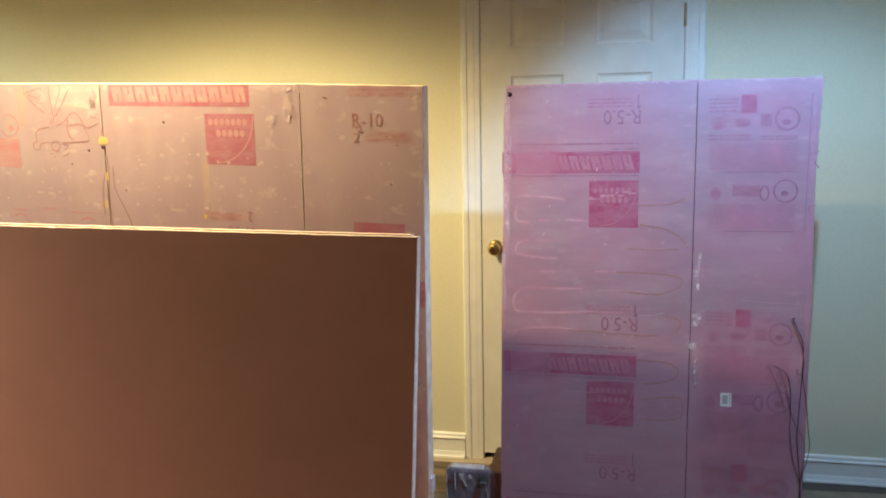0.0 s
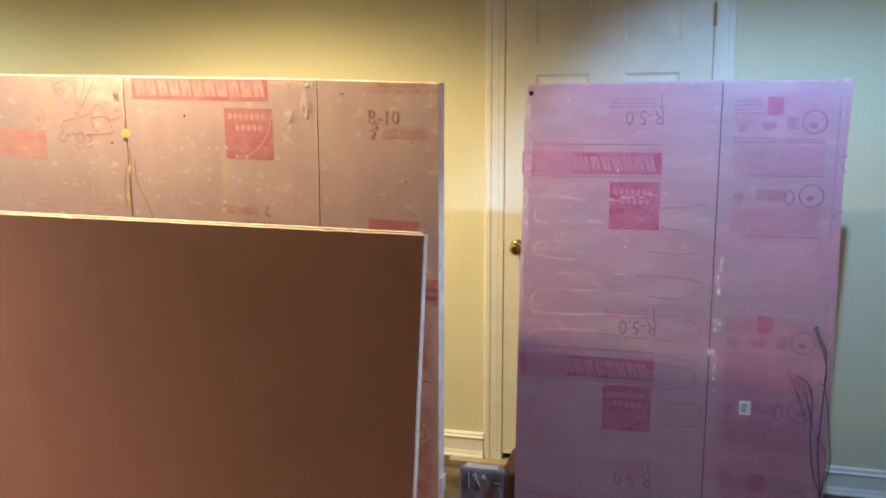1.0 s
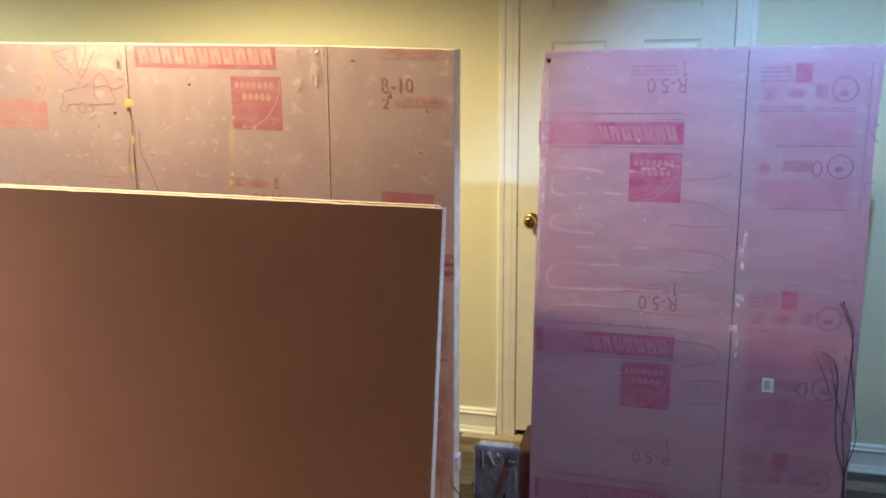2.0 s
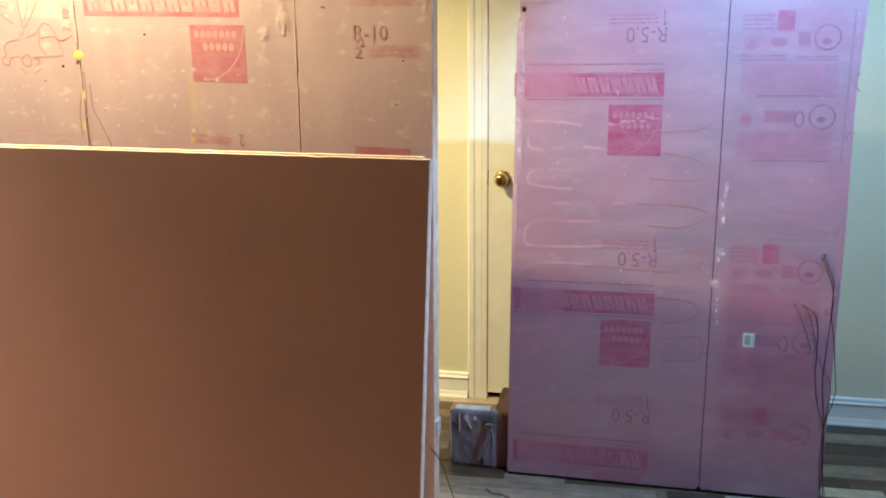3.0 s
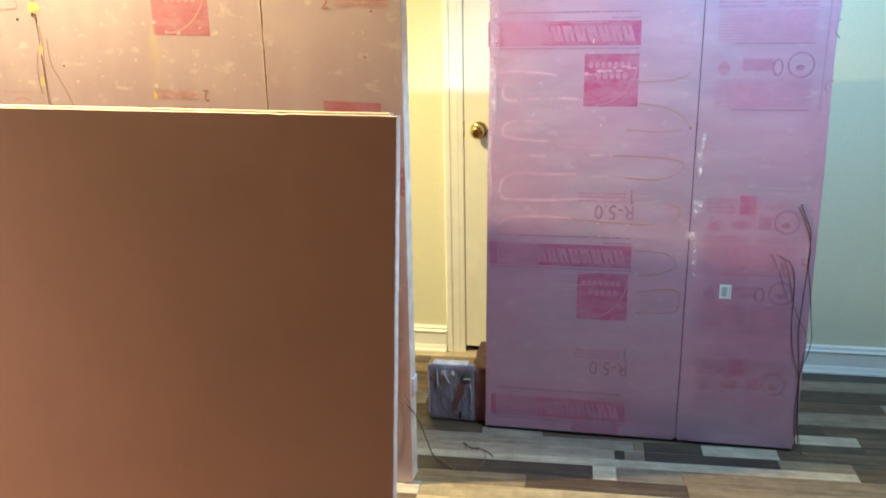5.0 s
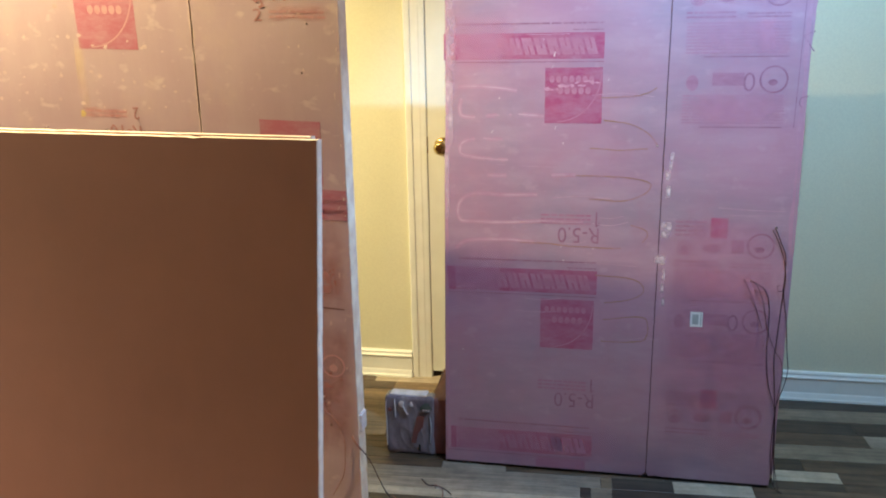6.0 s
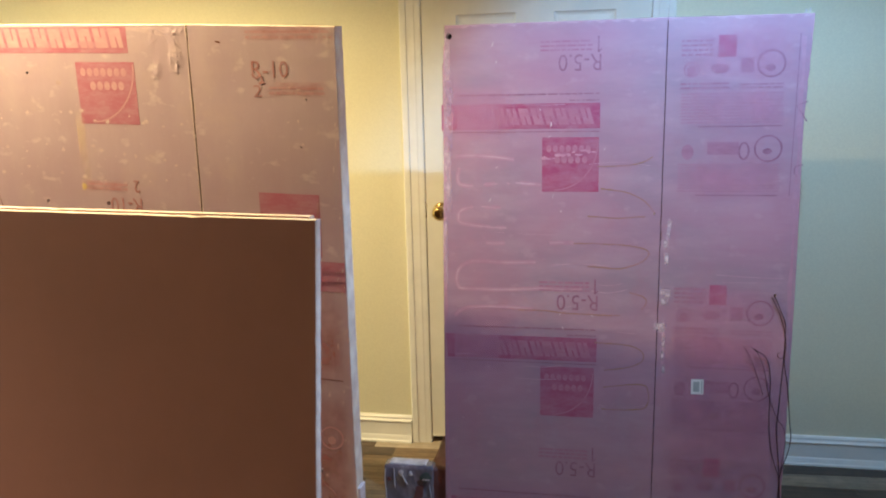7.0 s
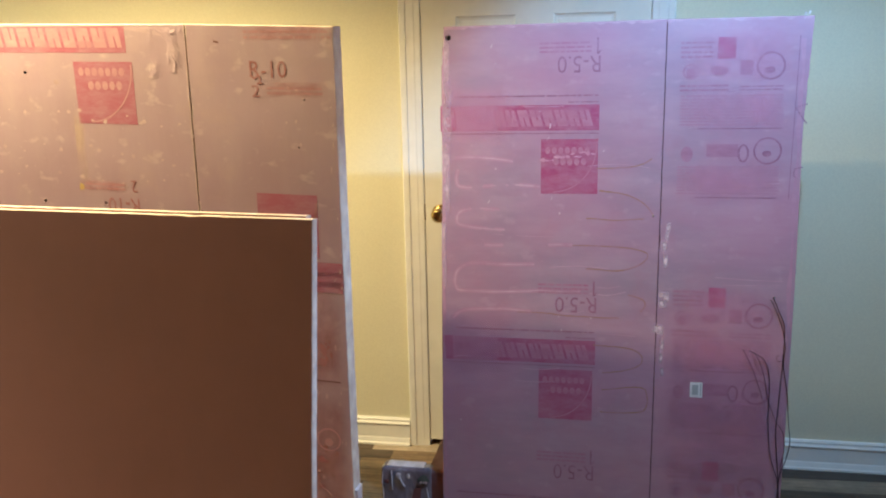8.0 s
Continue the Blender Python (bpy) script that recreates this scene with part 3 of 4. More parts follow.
for u0, v0, u1, v1 in ((-0.26, 1.572, -0.01, 1.596), (-0.255, 1.556, -0.01, 1.576), (-0.205, 1.44, -0.03, 1.462), (-0.205, 1.422, -0.03, 1.444), (-0.76, 1.166, -0.60, 1.20)):
    flat("ink_smear", [rect(u0, v0, u1, v1)], M_TVEIL, tall, -0.0006)
letters("R-10", -0.670, 1.108, -0.576, 1.152, M_TTEXT, tall, True)
letters("2", -0.595, 1.168, -0.578, 1.200, M_TTEXT, tall, True)
flat("printed_text", bars(-0.735, -0.61, 1.172, 1.196, 2, 6), M_TINKFAINT, tall)
flat("printed_text", bars(-1.497, -1.441, 1.170, 1.182, 1, 7) + bars(-1.371, -1.312, 1.178, 1.190, 1, 17) + bars(-1.26, -1.159, 1.170, 1.178, 1, 27) + [rect(-1.70, 1.317, -1.444, 1.416)], M_TINKSOFT, tall)
flat("printed_text", bars(-0.095, -0.01, 0.945, 1.0, 2, 8) + [rect(-0.10, 0.93, -0.012, 1.01)], M_TINK, tall)
flat("printed_ring", stroke(circle_pts(-0.07, 0.512, 0.032) + [(-0.038, 0.512)], 0.005) + [circle_pts(-0.07, 0.505, 0.012, 10)], M_TINKFAINT, tall)
flat("printed_line", stroke([(-0.12, 0.684), (-0.03, 0.683)], 0.003), M_CRACK, tall)
# marker drawing, plain loops
doodle = [[(-1.403, 1.589), (-1.406, 1.567), (-1.336, 1.583), (-1.341, 1.546), (-1.388, 1.561)], smooth_line([(-1.406, 1.567), (-1.369, 1.53), (-1.328, 1.5)]),
          smooth_line([(-1.306, 1.589), (-1.303, 1.546), (-1.298, 1.506), (-1.309, 1.466)]), smooth_line([(-1.265, 1.592), (-1.263, 1.574), (-1.289, 1.512)]),
          smooth_line([(-1.227, 1.58), (-1.256, 1.534), (-1.283, 1.497), (-1.292, 1.494), (-1.298, 1.469)]),
          smooth_line([(-1.316, 1.456), (-1.357, 1.448), (-1.374, 1.431), (-1.371, 1.409), (-1.386, 1.399), (-1.384, 1.383), (-1.364, 1.38), (-1.354, 1.4), (-1.318, 1.406)]),
          smooth_line([(-1.294, 1.413), (-1.313, 1.4), (-1.308, 1.38), (-1.288, 1.378), (-1.281, 1.398), (-1.294, 1.413)]),
          smooth_line([(-1.287, 1.461), (-1.252, 1.476), (-1.238, 1.491), (-1.219, 1.504), (-1.195, 1.492), (-1.177, 1.455), (-1.165, 1.415), (-1.219, 1.408), (-1.271, 1.404)]),
          smooth_line([(-1.239, 1.482), (-1.245, 1.454), (-1.239, 1.426), (-1.222, 1.414)]), smooth_line([(-1.239, 1.46), (-1.197, 1.467), (-1.162, 1.456), (-1.124, 1.471)]),
          smooth_line([(-1.268, 1.401), (-1.249, 1.395), (-1.263, 1.379)]), [(-1.321, 1.371), (-1.303, 1.356)], [(-1.271, 1.359), (-1.247, 1.37)]]
flat("marker_drawing", [q for line in doodle for q in stroke(line, 0.0027)], M_MARKER, tall, -0.0008, "brown marker loops")
flat("printed_ring", stroke(smooth_line([(-1.511, 1.444), (-1.498, 1.426), (-1.471, 1.423), (-1.45, 1.439), (-1.442, 1.467), (-1.466, 1.492), (-1.489, 1.495)]), 0.005) + [circle_pts(-1.472, 1.45, 0.011, 9)], M_TINKSOFT, tall)
for arc in ([(-1.496, 1.15), (-1.467, 1.158), (-1.442, 1.139)], [(-1.226, 1.146), (-1.195, 1.155), (-1.166, 1.145)]):
    flat("printed_ring", stroke(smooth_line(arc), 0.005), M_TINKSOFT, tall)


# ---- torn film, glue and cracks on the tall board ----
def blob(u, v, r, seed, up=0.004, stretch=1.0):
    rr = random.Random(seed)
    bm = bmesh.new()
    n = 12
    rim = [bm.verts.new((u + r * rr.uniform(0.7, 1.2) * math.cos(2 * math.pi * k / n), -0.0002, v + stretch * r * rr.uniform(0.7, 1.2) * math.sin(2 * math.pi * k / n))) for k in range(n)]
    mid = [bm.verts.new((u + (p.co.x - u) * 0.6, -up * 0.8, v + (p.co.z - v) * 0.6)) for p in rim]
    top = bm.verts.new((u, -up, v))
    for k in range(n):
        bm.faces.new((rim[k], rim[(k + 1) % n], mid[(k + 1) % n], mid[k]))
        bm.faces.new((mid[k], mid[(k + 1) % n], top))
    return bm


for k, (u, v, r, st) in enumerate(((-1.112, 1.413, 0.019, 0.85), (-1.063, 1.466, 0.010, 1.0), (-0.787, 1.452, 0.007, 1.0), (-0.747, 1.178, 0.008, 1.4), (-1.104, 1.296, 0.008, 2.0), (-1.118, 1.204, 0.010, 1.6))):
    part("glue_blob", blob(u, v, r, 20 + k, up=0.0012 if k == 0 else 0.0005, stretch=st), M_PALEYELLOW if k in (1, 2) else M_YELLOW, tall, "dried yellow foam glue", smooth=True)
flat("glue_streak", [rect(-0.752, 1.165, -0.718, 1.385)], M_GLUEVEIL, tall, -0.0004, "thin yellowed glue run")
for line in ([(-1.108, 1.585), (-1.110, 1.50), (-1.113, 1.40)], smooth_line([(-1.10, 1.365), (-1.098, 1.30), (-1.104, 1.22), (-1.10, 1.13)]),
                              smooth_line([(-1.081, 1.328), (-1.079, 1.259), (-1.056, 1.21), (-1.029, 1.151), (-1.015, 1.11)]), smooth_line([(-1.112, 1.308), (-1.127, 1.245), (-1.126, 1.169)]), smooth_line([(-1.113, 1.423), (-1.116, 1.395), (-1.108, 1.386)])):
    flat("crack", stroke(line, 0.0021), M_CRACK, tall)


def crumple(u0, v0, u1, v1, seed, n, mat, parent, label, lift=0.0018):
    """Small torn and lifted flakes of film."""
    r = random.Random(seed)
    bm = bmesh.new()
    for _ in range(n):
        u, v, w, h = r.uniform(u0, u1), r.uniform(v0, v1), r.uniform(0.0007, 0.0022), r.uniform(0.002, 0.008)
        a = r.uniform(-0.7, 0.7)
        pts = [(-w, -h), (w, -h * 0.6), (w * 0.6, h), (-w * 0.8, h * 0.7)]
        bm.faces.new([bm.verts.new((u + p * math.cos(a) - q * math.sin(a), -r.uniform(0.0004, lift), v + p * math.sin(a) + q * math.cos(a))) for p, q in pts])
    return tagged(part("torn_film", bm, mat, parent, label), kind="stuff")


def wrinkled(u0, v0, u1, v1, seed, height, mat, parent, label, cell=0.0022, grain=55.0, lean=0.5):
    """Film that has come loose and lies in sharp little folds, flat again at its rim."""
    nu, nv = max(4, int((u1 - u0) / cell)), max(4, int((v1 - v0) / cell))
    verts, faces = [], []
    for j in range(nv + 1):
        for i in range(nu + 1):
            a, b = i / nu, j / nv
            u, v = u0 + (u1 - u0) * a, v0 + (v1 - v0) * b
            n1 = noise.noise(Vector((u * grain + v * grain * lean, v * grain * 0.55, seed)))
            n2 = noise.noise(Vector((u * grain * 2.3, v * grain * 1.4, seed + 9)))
            patch = noise.noise(Vector((u * 16, v * 16, seed + 21)))
            fold = max(0.0, 1 - 3.2 * abs(n1)) + 0.45 * max(0.0, 1 - 4 * abs(n2))
            rim = min(1.0, 4.0 * min(a, 1 - a, b, 1 - b) + 0.02)
            k = max(0.0, min(1.0, 0.55 + 1.6 * patch)) * rim
            verts.append((u, 0.0006 - 0.0008 * rim - height * fold * k, v))
    for j in range(nv):
        for i in range(nu):
            k = j * (nu + 1) + i
            faces.append((k, k + 1, k + nu + 2, k + nu + 1))
    me = bpy.data.meshes.new("wrinkled_film")
    me.from_pydata(verts, [], faces)
    me.materials.append(mat)
    for p in me.polygons:
        p.use_smooth = True
    ob = new("wrinkled_film", me)
    ob.parent = parent
    return tagged(ob, label)


wrinkled(-0.515, 1.455, -0.4025, 1.594, 3, 0.0034, M_TALL, tall, "loose wrinkled film beside the score line")
wrinkled(-1.165, 1.47, -1.1125, 1.594, 8, 0.0026, M_TALL, tall, "loose wrinkled film beside the score line")
wrinkled(-0.07, 1.53, -0.015, 1.586, 5, 0.0005, M_TALL, tall, "crumpled film at the corner")
wr = random.Random(77)
flat("scribble", stroke(smooth_line([(-0.232, 1.478), (-0.222, 1.468), (-0.212, 1.474), (-0.206, 1.462), (-0.214, 1.455), (-0.200, 1.458)]), 0.004), M_MARKER, tall, -0.0010)
flat("scratch", stroke([(-0.325, 1.556), (-0.312, 1.553)], 0.004), M_CRACK, tall, -0.0008)
flat("corner_tear", [[(-0.036, 1.586), (-0.013, 1.588), (-0.013, 1.572), (-0.018, 1.577), (-0.025, 1.575), (-0.029, 1.581)]], M_DAB, tall, -0.0012, "white torn corner of the film")
dab_polys = []
for v0, lo, hi, n_ in ((1.362, -1.05, -0.43, 16), (1.270, -1.08, -0.42, 14), (1.205, -1.05, -0.44, 9), (1.30, -1.50, -1.13, 9), (1.22, -1.52, -1.13, 8)):
    for k in range(n_):
        u, v, r_ = lo + (hi - lo) * (k + wr.random()) / n_, v0 + wr.uniform(-0.014, 0.014) + 0.012 * math.sin(5 * k / n_), wr.uniform(0.0025, 0.0065)
        dab_polys.append([(u + r_ * wr.uniform(0.7, 1.5) * math.cos(2 * math.pi * j / 7), v + r_ * wr.uniform(0.5, 1.1) * math.sin(2 * math.pi * j / 7)) for j in range(7)])
tagged(flat("glue_dabs", dab_polys, M_DAB, tall, -0.0004, "pale dabs of old glue"), kind="stuff")


def fleck(u, v, w, h, seed):
    """An irregular scuff of bared foam."""
    r = random.Random(seed)
    return [(u + w * r.uniform(0.6, 1.15) * math.cos(2 * math.pi * k / 9), v + h * r.uniform(0.6, 1.15) * math.sin(2 * math.pi * k / 9)) for k in range(9)]


def ragged(u0, v0, u1, v1, seed):
    r = random.Random(seed)
    c = [(u0 + (u1 - u0) * k / 6, v0 + r.uniform(-0.01, 0.01)) for k in range(7)] + [(u1 - (u1 - u0) * k / 6 + r.uniform(-0.006, 0.006), v1 - abs(r.uniform(0, 0.008))) for k in range(7)]
    return c


# Pale patch left of the cut paints the lamp's glare on the film.
flat("film_residue_and_glare", [ragged(-1.30, 1.52, -1.115, 1.596, 3)], M_FILMGLARE, tall, -0.0002, "whitish film residue and painted glare")
flat("film_residue_and_glare", [ragged(-1.435, 1.46, -1.40, 1.592, 4)], M_PALEYELLOW, tall, -0.0002, "yellowed glue stain")
# Soft patches that make the lower right strip darker and redder.
for k, (v0, v1) in enumerate(((0.27, 0.42), (0.43, 0.60), (0.70, 0.90))):
    flat("reddish_patch", [rect(-0.14, v0 - 0.05, -0.008 - 0.006 * k, v1 + 0.05)], M_TREDDISH, tall, -0.00015 - 0.0001 * k, "soft darker reddish patch on the lower strip")
flat("film_residue_and_glare", [ragged(-1.10, 1.575, -0.45, 1.597, 5)], M_FILMGLARE, tall, -0.0002, "whitish film residue and painted glare")
crumple(-0.034, 0.45, -0.008, 1.52, 33, 22, M_DAB, tall, "frayed film along the edge", 0.0009)
crumple(-1.6, 1.16, -0.45, 1.45, 34, 12, M_DAB, tall, "dents and flakes in the film", 0.0009)
for u_ in SEAMS[1:3]:
    edge_r = random.Random(int(-1000 * u_) - 1)
    rim_pts = [(u_ - 0.0012, 1.05 + 0.54 * k / 18) for k in range(19)]
    far_pts = [(u_ - 0.002 - 0.006 * edge_r.random() ** 3, p[1]) for p in rim_pts]
    flat("film_rim", [[p, q, q2, p2] for p, q, q2, p2 in zip(rim_pts, rim_pts[1:], far_pts[1:], far_pts)], M_DAB, tall, -0.0007)
    cut = [(u_ + edge_r.uniform(-0.0004, 0.0004), 0.10 + 1.47 * k / 60) for k in range(61)]
    flat("seam", stroke(cut, 0.0024), M_SEAM, tall, -0.0003, "thin dark cut between the panels")
for k, (u, v, w, h) in enumerate(((-0.103, 0.415, 0.004, 0.005), (-0.089, 0.397, 0.004, 0.004), (-0.096, 0.650, 0.005, 0.012), (-0.070, 0.640, 0.004, 0.010), (-0.04, 0.78, 0.003, 0.010),
                                 (-0.135, 1.447, 0.003, 0.003), (-0.112, 1.441, 0.005, 0.002), (-0.097, 1.422, 0.004, 0.003), (-0.143, 1.362, 0.003, 0.003), (-0.117, 1.365, 0.003, 0.005), (-0.108, 1.308, 0.004, 0.005),
                                 (-0.401, 1.322, 0.005, 0.005), (-0.411, 1.24, 0.006, 0.004), (-0.03, 1.25, 0.002, 0.012), (-0.022, 1.31, 0.002, 0.012))):
    flat("white_scuff", [fleck(u, v, w, h, 300 + k)], M_DAB, tall, -0.0007)
for k, (u, v) in enumerate(((-0.105, 0.409), (-0.085, 0.326), (-0.113, 1.302), (-0.093, 1.418))):
    flat("pin_hole", [fleck(u, v, 0.0028, 0.0028, 330 + k)], M_DARK, tall, -0.0009)
part("tape_scrap", boxes((-0.012, 0.004, 0.006, 0.046, 0.31, 0.365), bevel=0.004), M_SCUFF, tall, "white tape scrap on the edge")

# ---- plain sheets in front ----
PLAIN = axes((-0.360, 1.688, 0), (0.9945, -0.105, 0), (0.026, 0.150, 1.21))
plain = thing("foam_board", PLAIN, "plain pink foam board, dim brown in shade, leaning back", "foam board", "foam boards")
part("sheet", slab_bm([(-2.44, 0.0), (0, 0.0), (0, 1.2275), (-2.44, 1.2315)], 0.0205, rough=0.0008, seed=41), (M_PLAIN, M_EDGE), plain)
second = thing("foam_board", PLAIN @ pose(-0.024, 0.024, 0.0), "plain pink foam board, second sheet of the leaning pair", "foam board", "foam boards")
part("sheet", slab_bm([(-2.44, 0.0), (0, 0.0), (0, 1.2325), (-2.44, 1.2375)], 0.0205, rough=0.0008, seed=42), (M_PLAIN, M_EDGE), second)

# ---- violet-pink board by the door ----
RIGHT = axes((-0.302, 2.826, 0), (1.016, -0.014, 0), (0, 0.085, 1.6))
right = thing("foam_board", RIGHT, "violet-pink printed foam board of two panels, upright before the door", "foam board", "foam boards")
left_panel = part("panel", slab_bm([(0.0, 0.011), (0.632, 0.010), (0.6443, 0.022), (0.6572, 1.612), (0.016, 1.610), (0.003, 0.92)], 0.0254, bevel=0.0007, rough=0.0005, seed=51), (M_RIGHT, M_RIGHTEDGE), right)
drill(left_panel, [(0.029, 1.578, 0.009), (0.634, 1.055, 0.003)])
side_panel = part("panel", slab_bm([(0.6457, 0.022), (0.655, 0.010), (1.016, 0.011), (1.028, 0.33), (1.034, 0.9), (1.032, 1.29), (1.047, 1.61), (0.6586, 1.612)], 0.0254, bevel=0.0007, rough=0.0012, seed=52), (M_RIGHT, M_RIGHTEDGE), right)
drill(side_panel, [(0.979, 0.821, 0.004), (0.902, 0.664, 0.003), (0.921, 0.659, 0.004), (1.022, 0.724, 0.003), (1.021, 0.679, 0.003)])
# Near-black strip added below the panels to paint their contact shadow.
part("contact_shadow", boxes((0.004, 1.012, 0.005, 0.024, 0.0, 0.0135)), M_DARK, right, "dark strip painting the contact shadow below the board")
# Near-black sheet added so that the hole looks deep and shaded.
part("hole_backing", boxes((0.019, 0.05, 0.0256, 0.03, 1.56, 1.596)), M_DARK, right, "dark sheet painting the shade inside the hole")
# Dark sheet added at the back to paint shade in the seam.
part("seam_backing", boxes((0.64, 0.662, 0.0256, 0.030, 0.02, 1.6)), M_CRACK, right, "dark sheet painting the shade behind the seam")
seam_rng = random.Random(8)
seam_line = [(0.6450 + 0.0129 * k / 60 + seam_rng.uniform(-0.0004, 0.0004), 0.012 + 1.598 * k / 60) for k in range(61)]
flat("seam", stroke(seam_line, 0.0026), M_SEAM, right, -0.0003, "thin dark cut between the panels")

for vt in (1.378, 0.672, 0.132):
    b = flat("printed_band", [rect(0.176, vt - 0.074, 0.474, vt), rect(0.004, vt - 0.076, 0.036, vt + 0.001)], M_INK, right, -0.0003, "faded magenta printed band")
    flat("band_lettering", slanted(0.172, 0.462, vt - 0.062, vt - 0.014, 8, -0.014), M_REVERSE if vt > 0.2 else M_INKSOFT, b, -0.0006)
    flat("band_tail", [rect(0.036, vt - 0.075, 0.176, vt)], M_INKSOFT, b, -0.0003)
    flat("printed_line", bars(0.046, 0.471, vt + 0.024, vt + 0.034, 1, int(vt * 100)) + bars(0.384, 0.471, vt + 0.006, vt + 0.013, 1, 9) + [rect(0.006, vt - 0.084, 0.474, vt - 0.081)], M_INKTEXT, right)
emblem(0.306, 1.118, 0.472, 1.279, right, M_INK, M_REVERSE)
emblem(0.304, 0.420, 0.467, 0.579, right, M_INK, M_REVERSE)
flat("printed_emblem", [rect(0.298, 0.012, 0.455, 0.046)], M_INKSOFT, right, -0.0003)
for top in (1.567, 0.856, 0.323):
    flat("printed_digit", [rect(0.464, top - 0.046, 0.469, top), [(0.469, top - 0.046), (0.476, top - 0.038), (0.476, top - 0.033), (0.469, top - 0.040)]], M_INKTEXT, right, -0.0007)
    flat("printed_text", bars(0.30, 0.45, top - 0.04, top - 0.004, 3, int(top * 50)), M_INKSOFT, right)
    letters("R-5.0", 0.352, top - 0.098, 0.475, top - 0.05, M_INKTEXT, right, True)

# small print on the narrow panel, over a faint smear of ink
smear = random.Random(9)
for v0, v1 in ((1.12, 1.205), (1.31, 1.42), (0.41, 0.50), (0.60, 0.70), (1.44, 1.56), (0.73, 0.84), (0.2, 0.31)):
    outline = [(0.69 + smear.uniform(0, 0.02) + 0.29 * k / 9, v0 + smear.uniform(-0.012, 0.012)) for k in range(10)]
    outline += [(0.97 + smear.uniform(0, 0.015) - 0.27 * k / 9, v1 + smear.uniform(-0.012, 0.012)) for k in range(10)]
    flat("ink_smear", [outline], M_HAZE, right, -0.00072)
for u0, v0, u1, v1 in ((0.66, 0.02, 0.84, 0.86), (0.80, 0.02, 1.03, 0.50), (0.70, 0.20, 1.03, 0.82), (0.0, 0.50, 0.24, 0.78), (0.0, 0.02, 0.64, 0.20), (0.0, 1.24, 0.24, 1.45)):
    u0 = max(u0, 0.003)
    flat("ink_smear", [rect(u0, v0, u1, v1)], M_STAIN, right, -0.00075)
for k, base in enumerate((1.559, 0.847, 0.312)):
    flat("printed_square", [rect(0.797, base - 0.060, 0.845, base)], M_INK, right)
    flat("printed_text", bars(0.697, 0.785, base - 0.056, base - 0.004, 4, 60 + k) + bars(0.697, 0.83, base - 0.148, base - 0.124, 2, 70 + k) + bars(0.86, 0.975, base - 0.148, base - 0.13, 2, 80 + k), M_SMALL, right)
    for shape in (circle_pts(0.803, base - 0.092, 0.025, 16, 0.55), rect(0.858, base - 0.105, 0.893, base - 0.064), circle_pts(0.726, base - 0.098, 0.013, 12, 1.2)):
        flat("printed_icon", [shape], M_SMALL, right)
    flat("printed_ring", stroke(circle_pts(0.726, base - 0.094, 0.020, 14) + [(0.746, base - 0.094)], 0.004), M_SMALL, right)
    flat("printed_ring", stroke(circle_pts(0.94, base - 0.081, 0.036) + [(0.976, base - 0.081)], 0.0055) + [circle_pts(0.938, base - 0.092, 0.014, 10, 0.7)], M_INKTEXT, right)
    if base > 0.5:
        flat("printed_text", bars(0.70, 0.976, base - 0.244, base - 0.155, 10, 90 + k), M_FAINT, right)
        flat("printed_line", stroke([(0.75, base - 0.253), (0.975, base - 0.253)], 0.003), M_INKTEXT, right)
for k, base in enumerate((1.262, 0.555)):
    for shape in (rect(0.776, base - 0.036, 0.862, base), circle_pts(0.722, base - 0.028, 0.017, 14, 1.3)):
        flat("printed_icon", [shape], M_SMALL, right)
    flat("printed_ring", stroke(circle_pts(0.941, base - 0.019, 0.036) + [(0.977, base - 0.019)], 0.0055) + stroke(circle_pts(0.876, base - 0.026, 0.013, 16, 1.8) + [(0.889, base - 0.026)], 0.006)
         + [circle_pts(0.939, base - 0.027, 0.013, 10, 0.7)], M_INKTEXT, right)
    flat("printed_text", bars(0.697, 0.973, base - 0.142, base - 0.058, 10, 110 + k), M_FAINT, right)
    flat("printed_line", stroke([(0.748, base - 0.152), (0.97, base - 0.152)], 0.003), M_INKTEXT, right)
flat("marker_line", stroke([(1.013, 1.558), (1.008, 1.33), (1.003, 1.109)], 0.0022) + stroke([(1.040, 1.372), (1.010, 1.362), (1.040, 1.318)], 0.003)
     + stroke(smooth_line([(1.036, 1.197), (1.017, 1.192), (1.014, 1.175), (1.022, 1.164)]), 0.003), M_INKTEXT, right)
flat("barcode_sticker", [rect(0.754, 0.512, 0.790, 0.559)], M_STICKER, right, -0.0008, "small white sticker")
flat("sticker_print", [rect(0.760, 0.520, 0.778, 0.551), rect(0.7835, 0.516, 0.786, 0.555)], M_STICKERINK, right, -0.0012)

# dried adhesive beads
def shaky(pts, seed):
    """The wavering of a bead laid by hand."""
    return [(u + 0.004 * noise.noise(Vector((u * 9, v * 9, seed))), v + 0.006 * noise.noise(Vector((u * 11, v * 5, seed + 7.5)))) for u, v in pts]


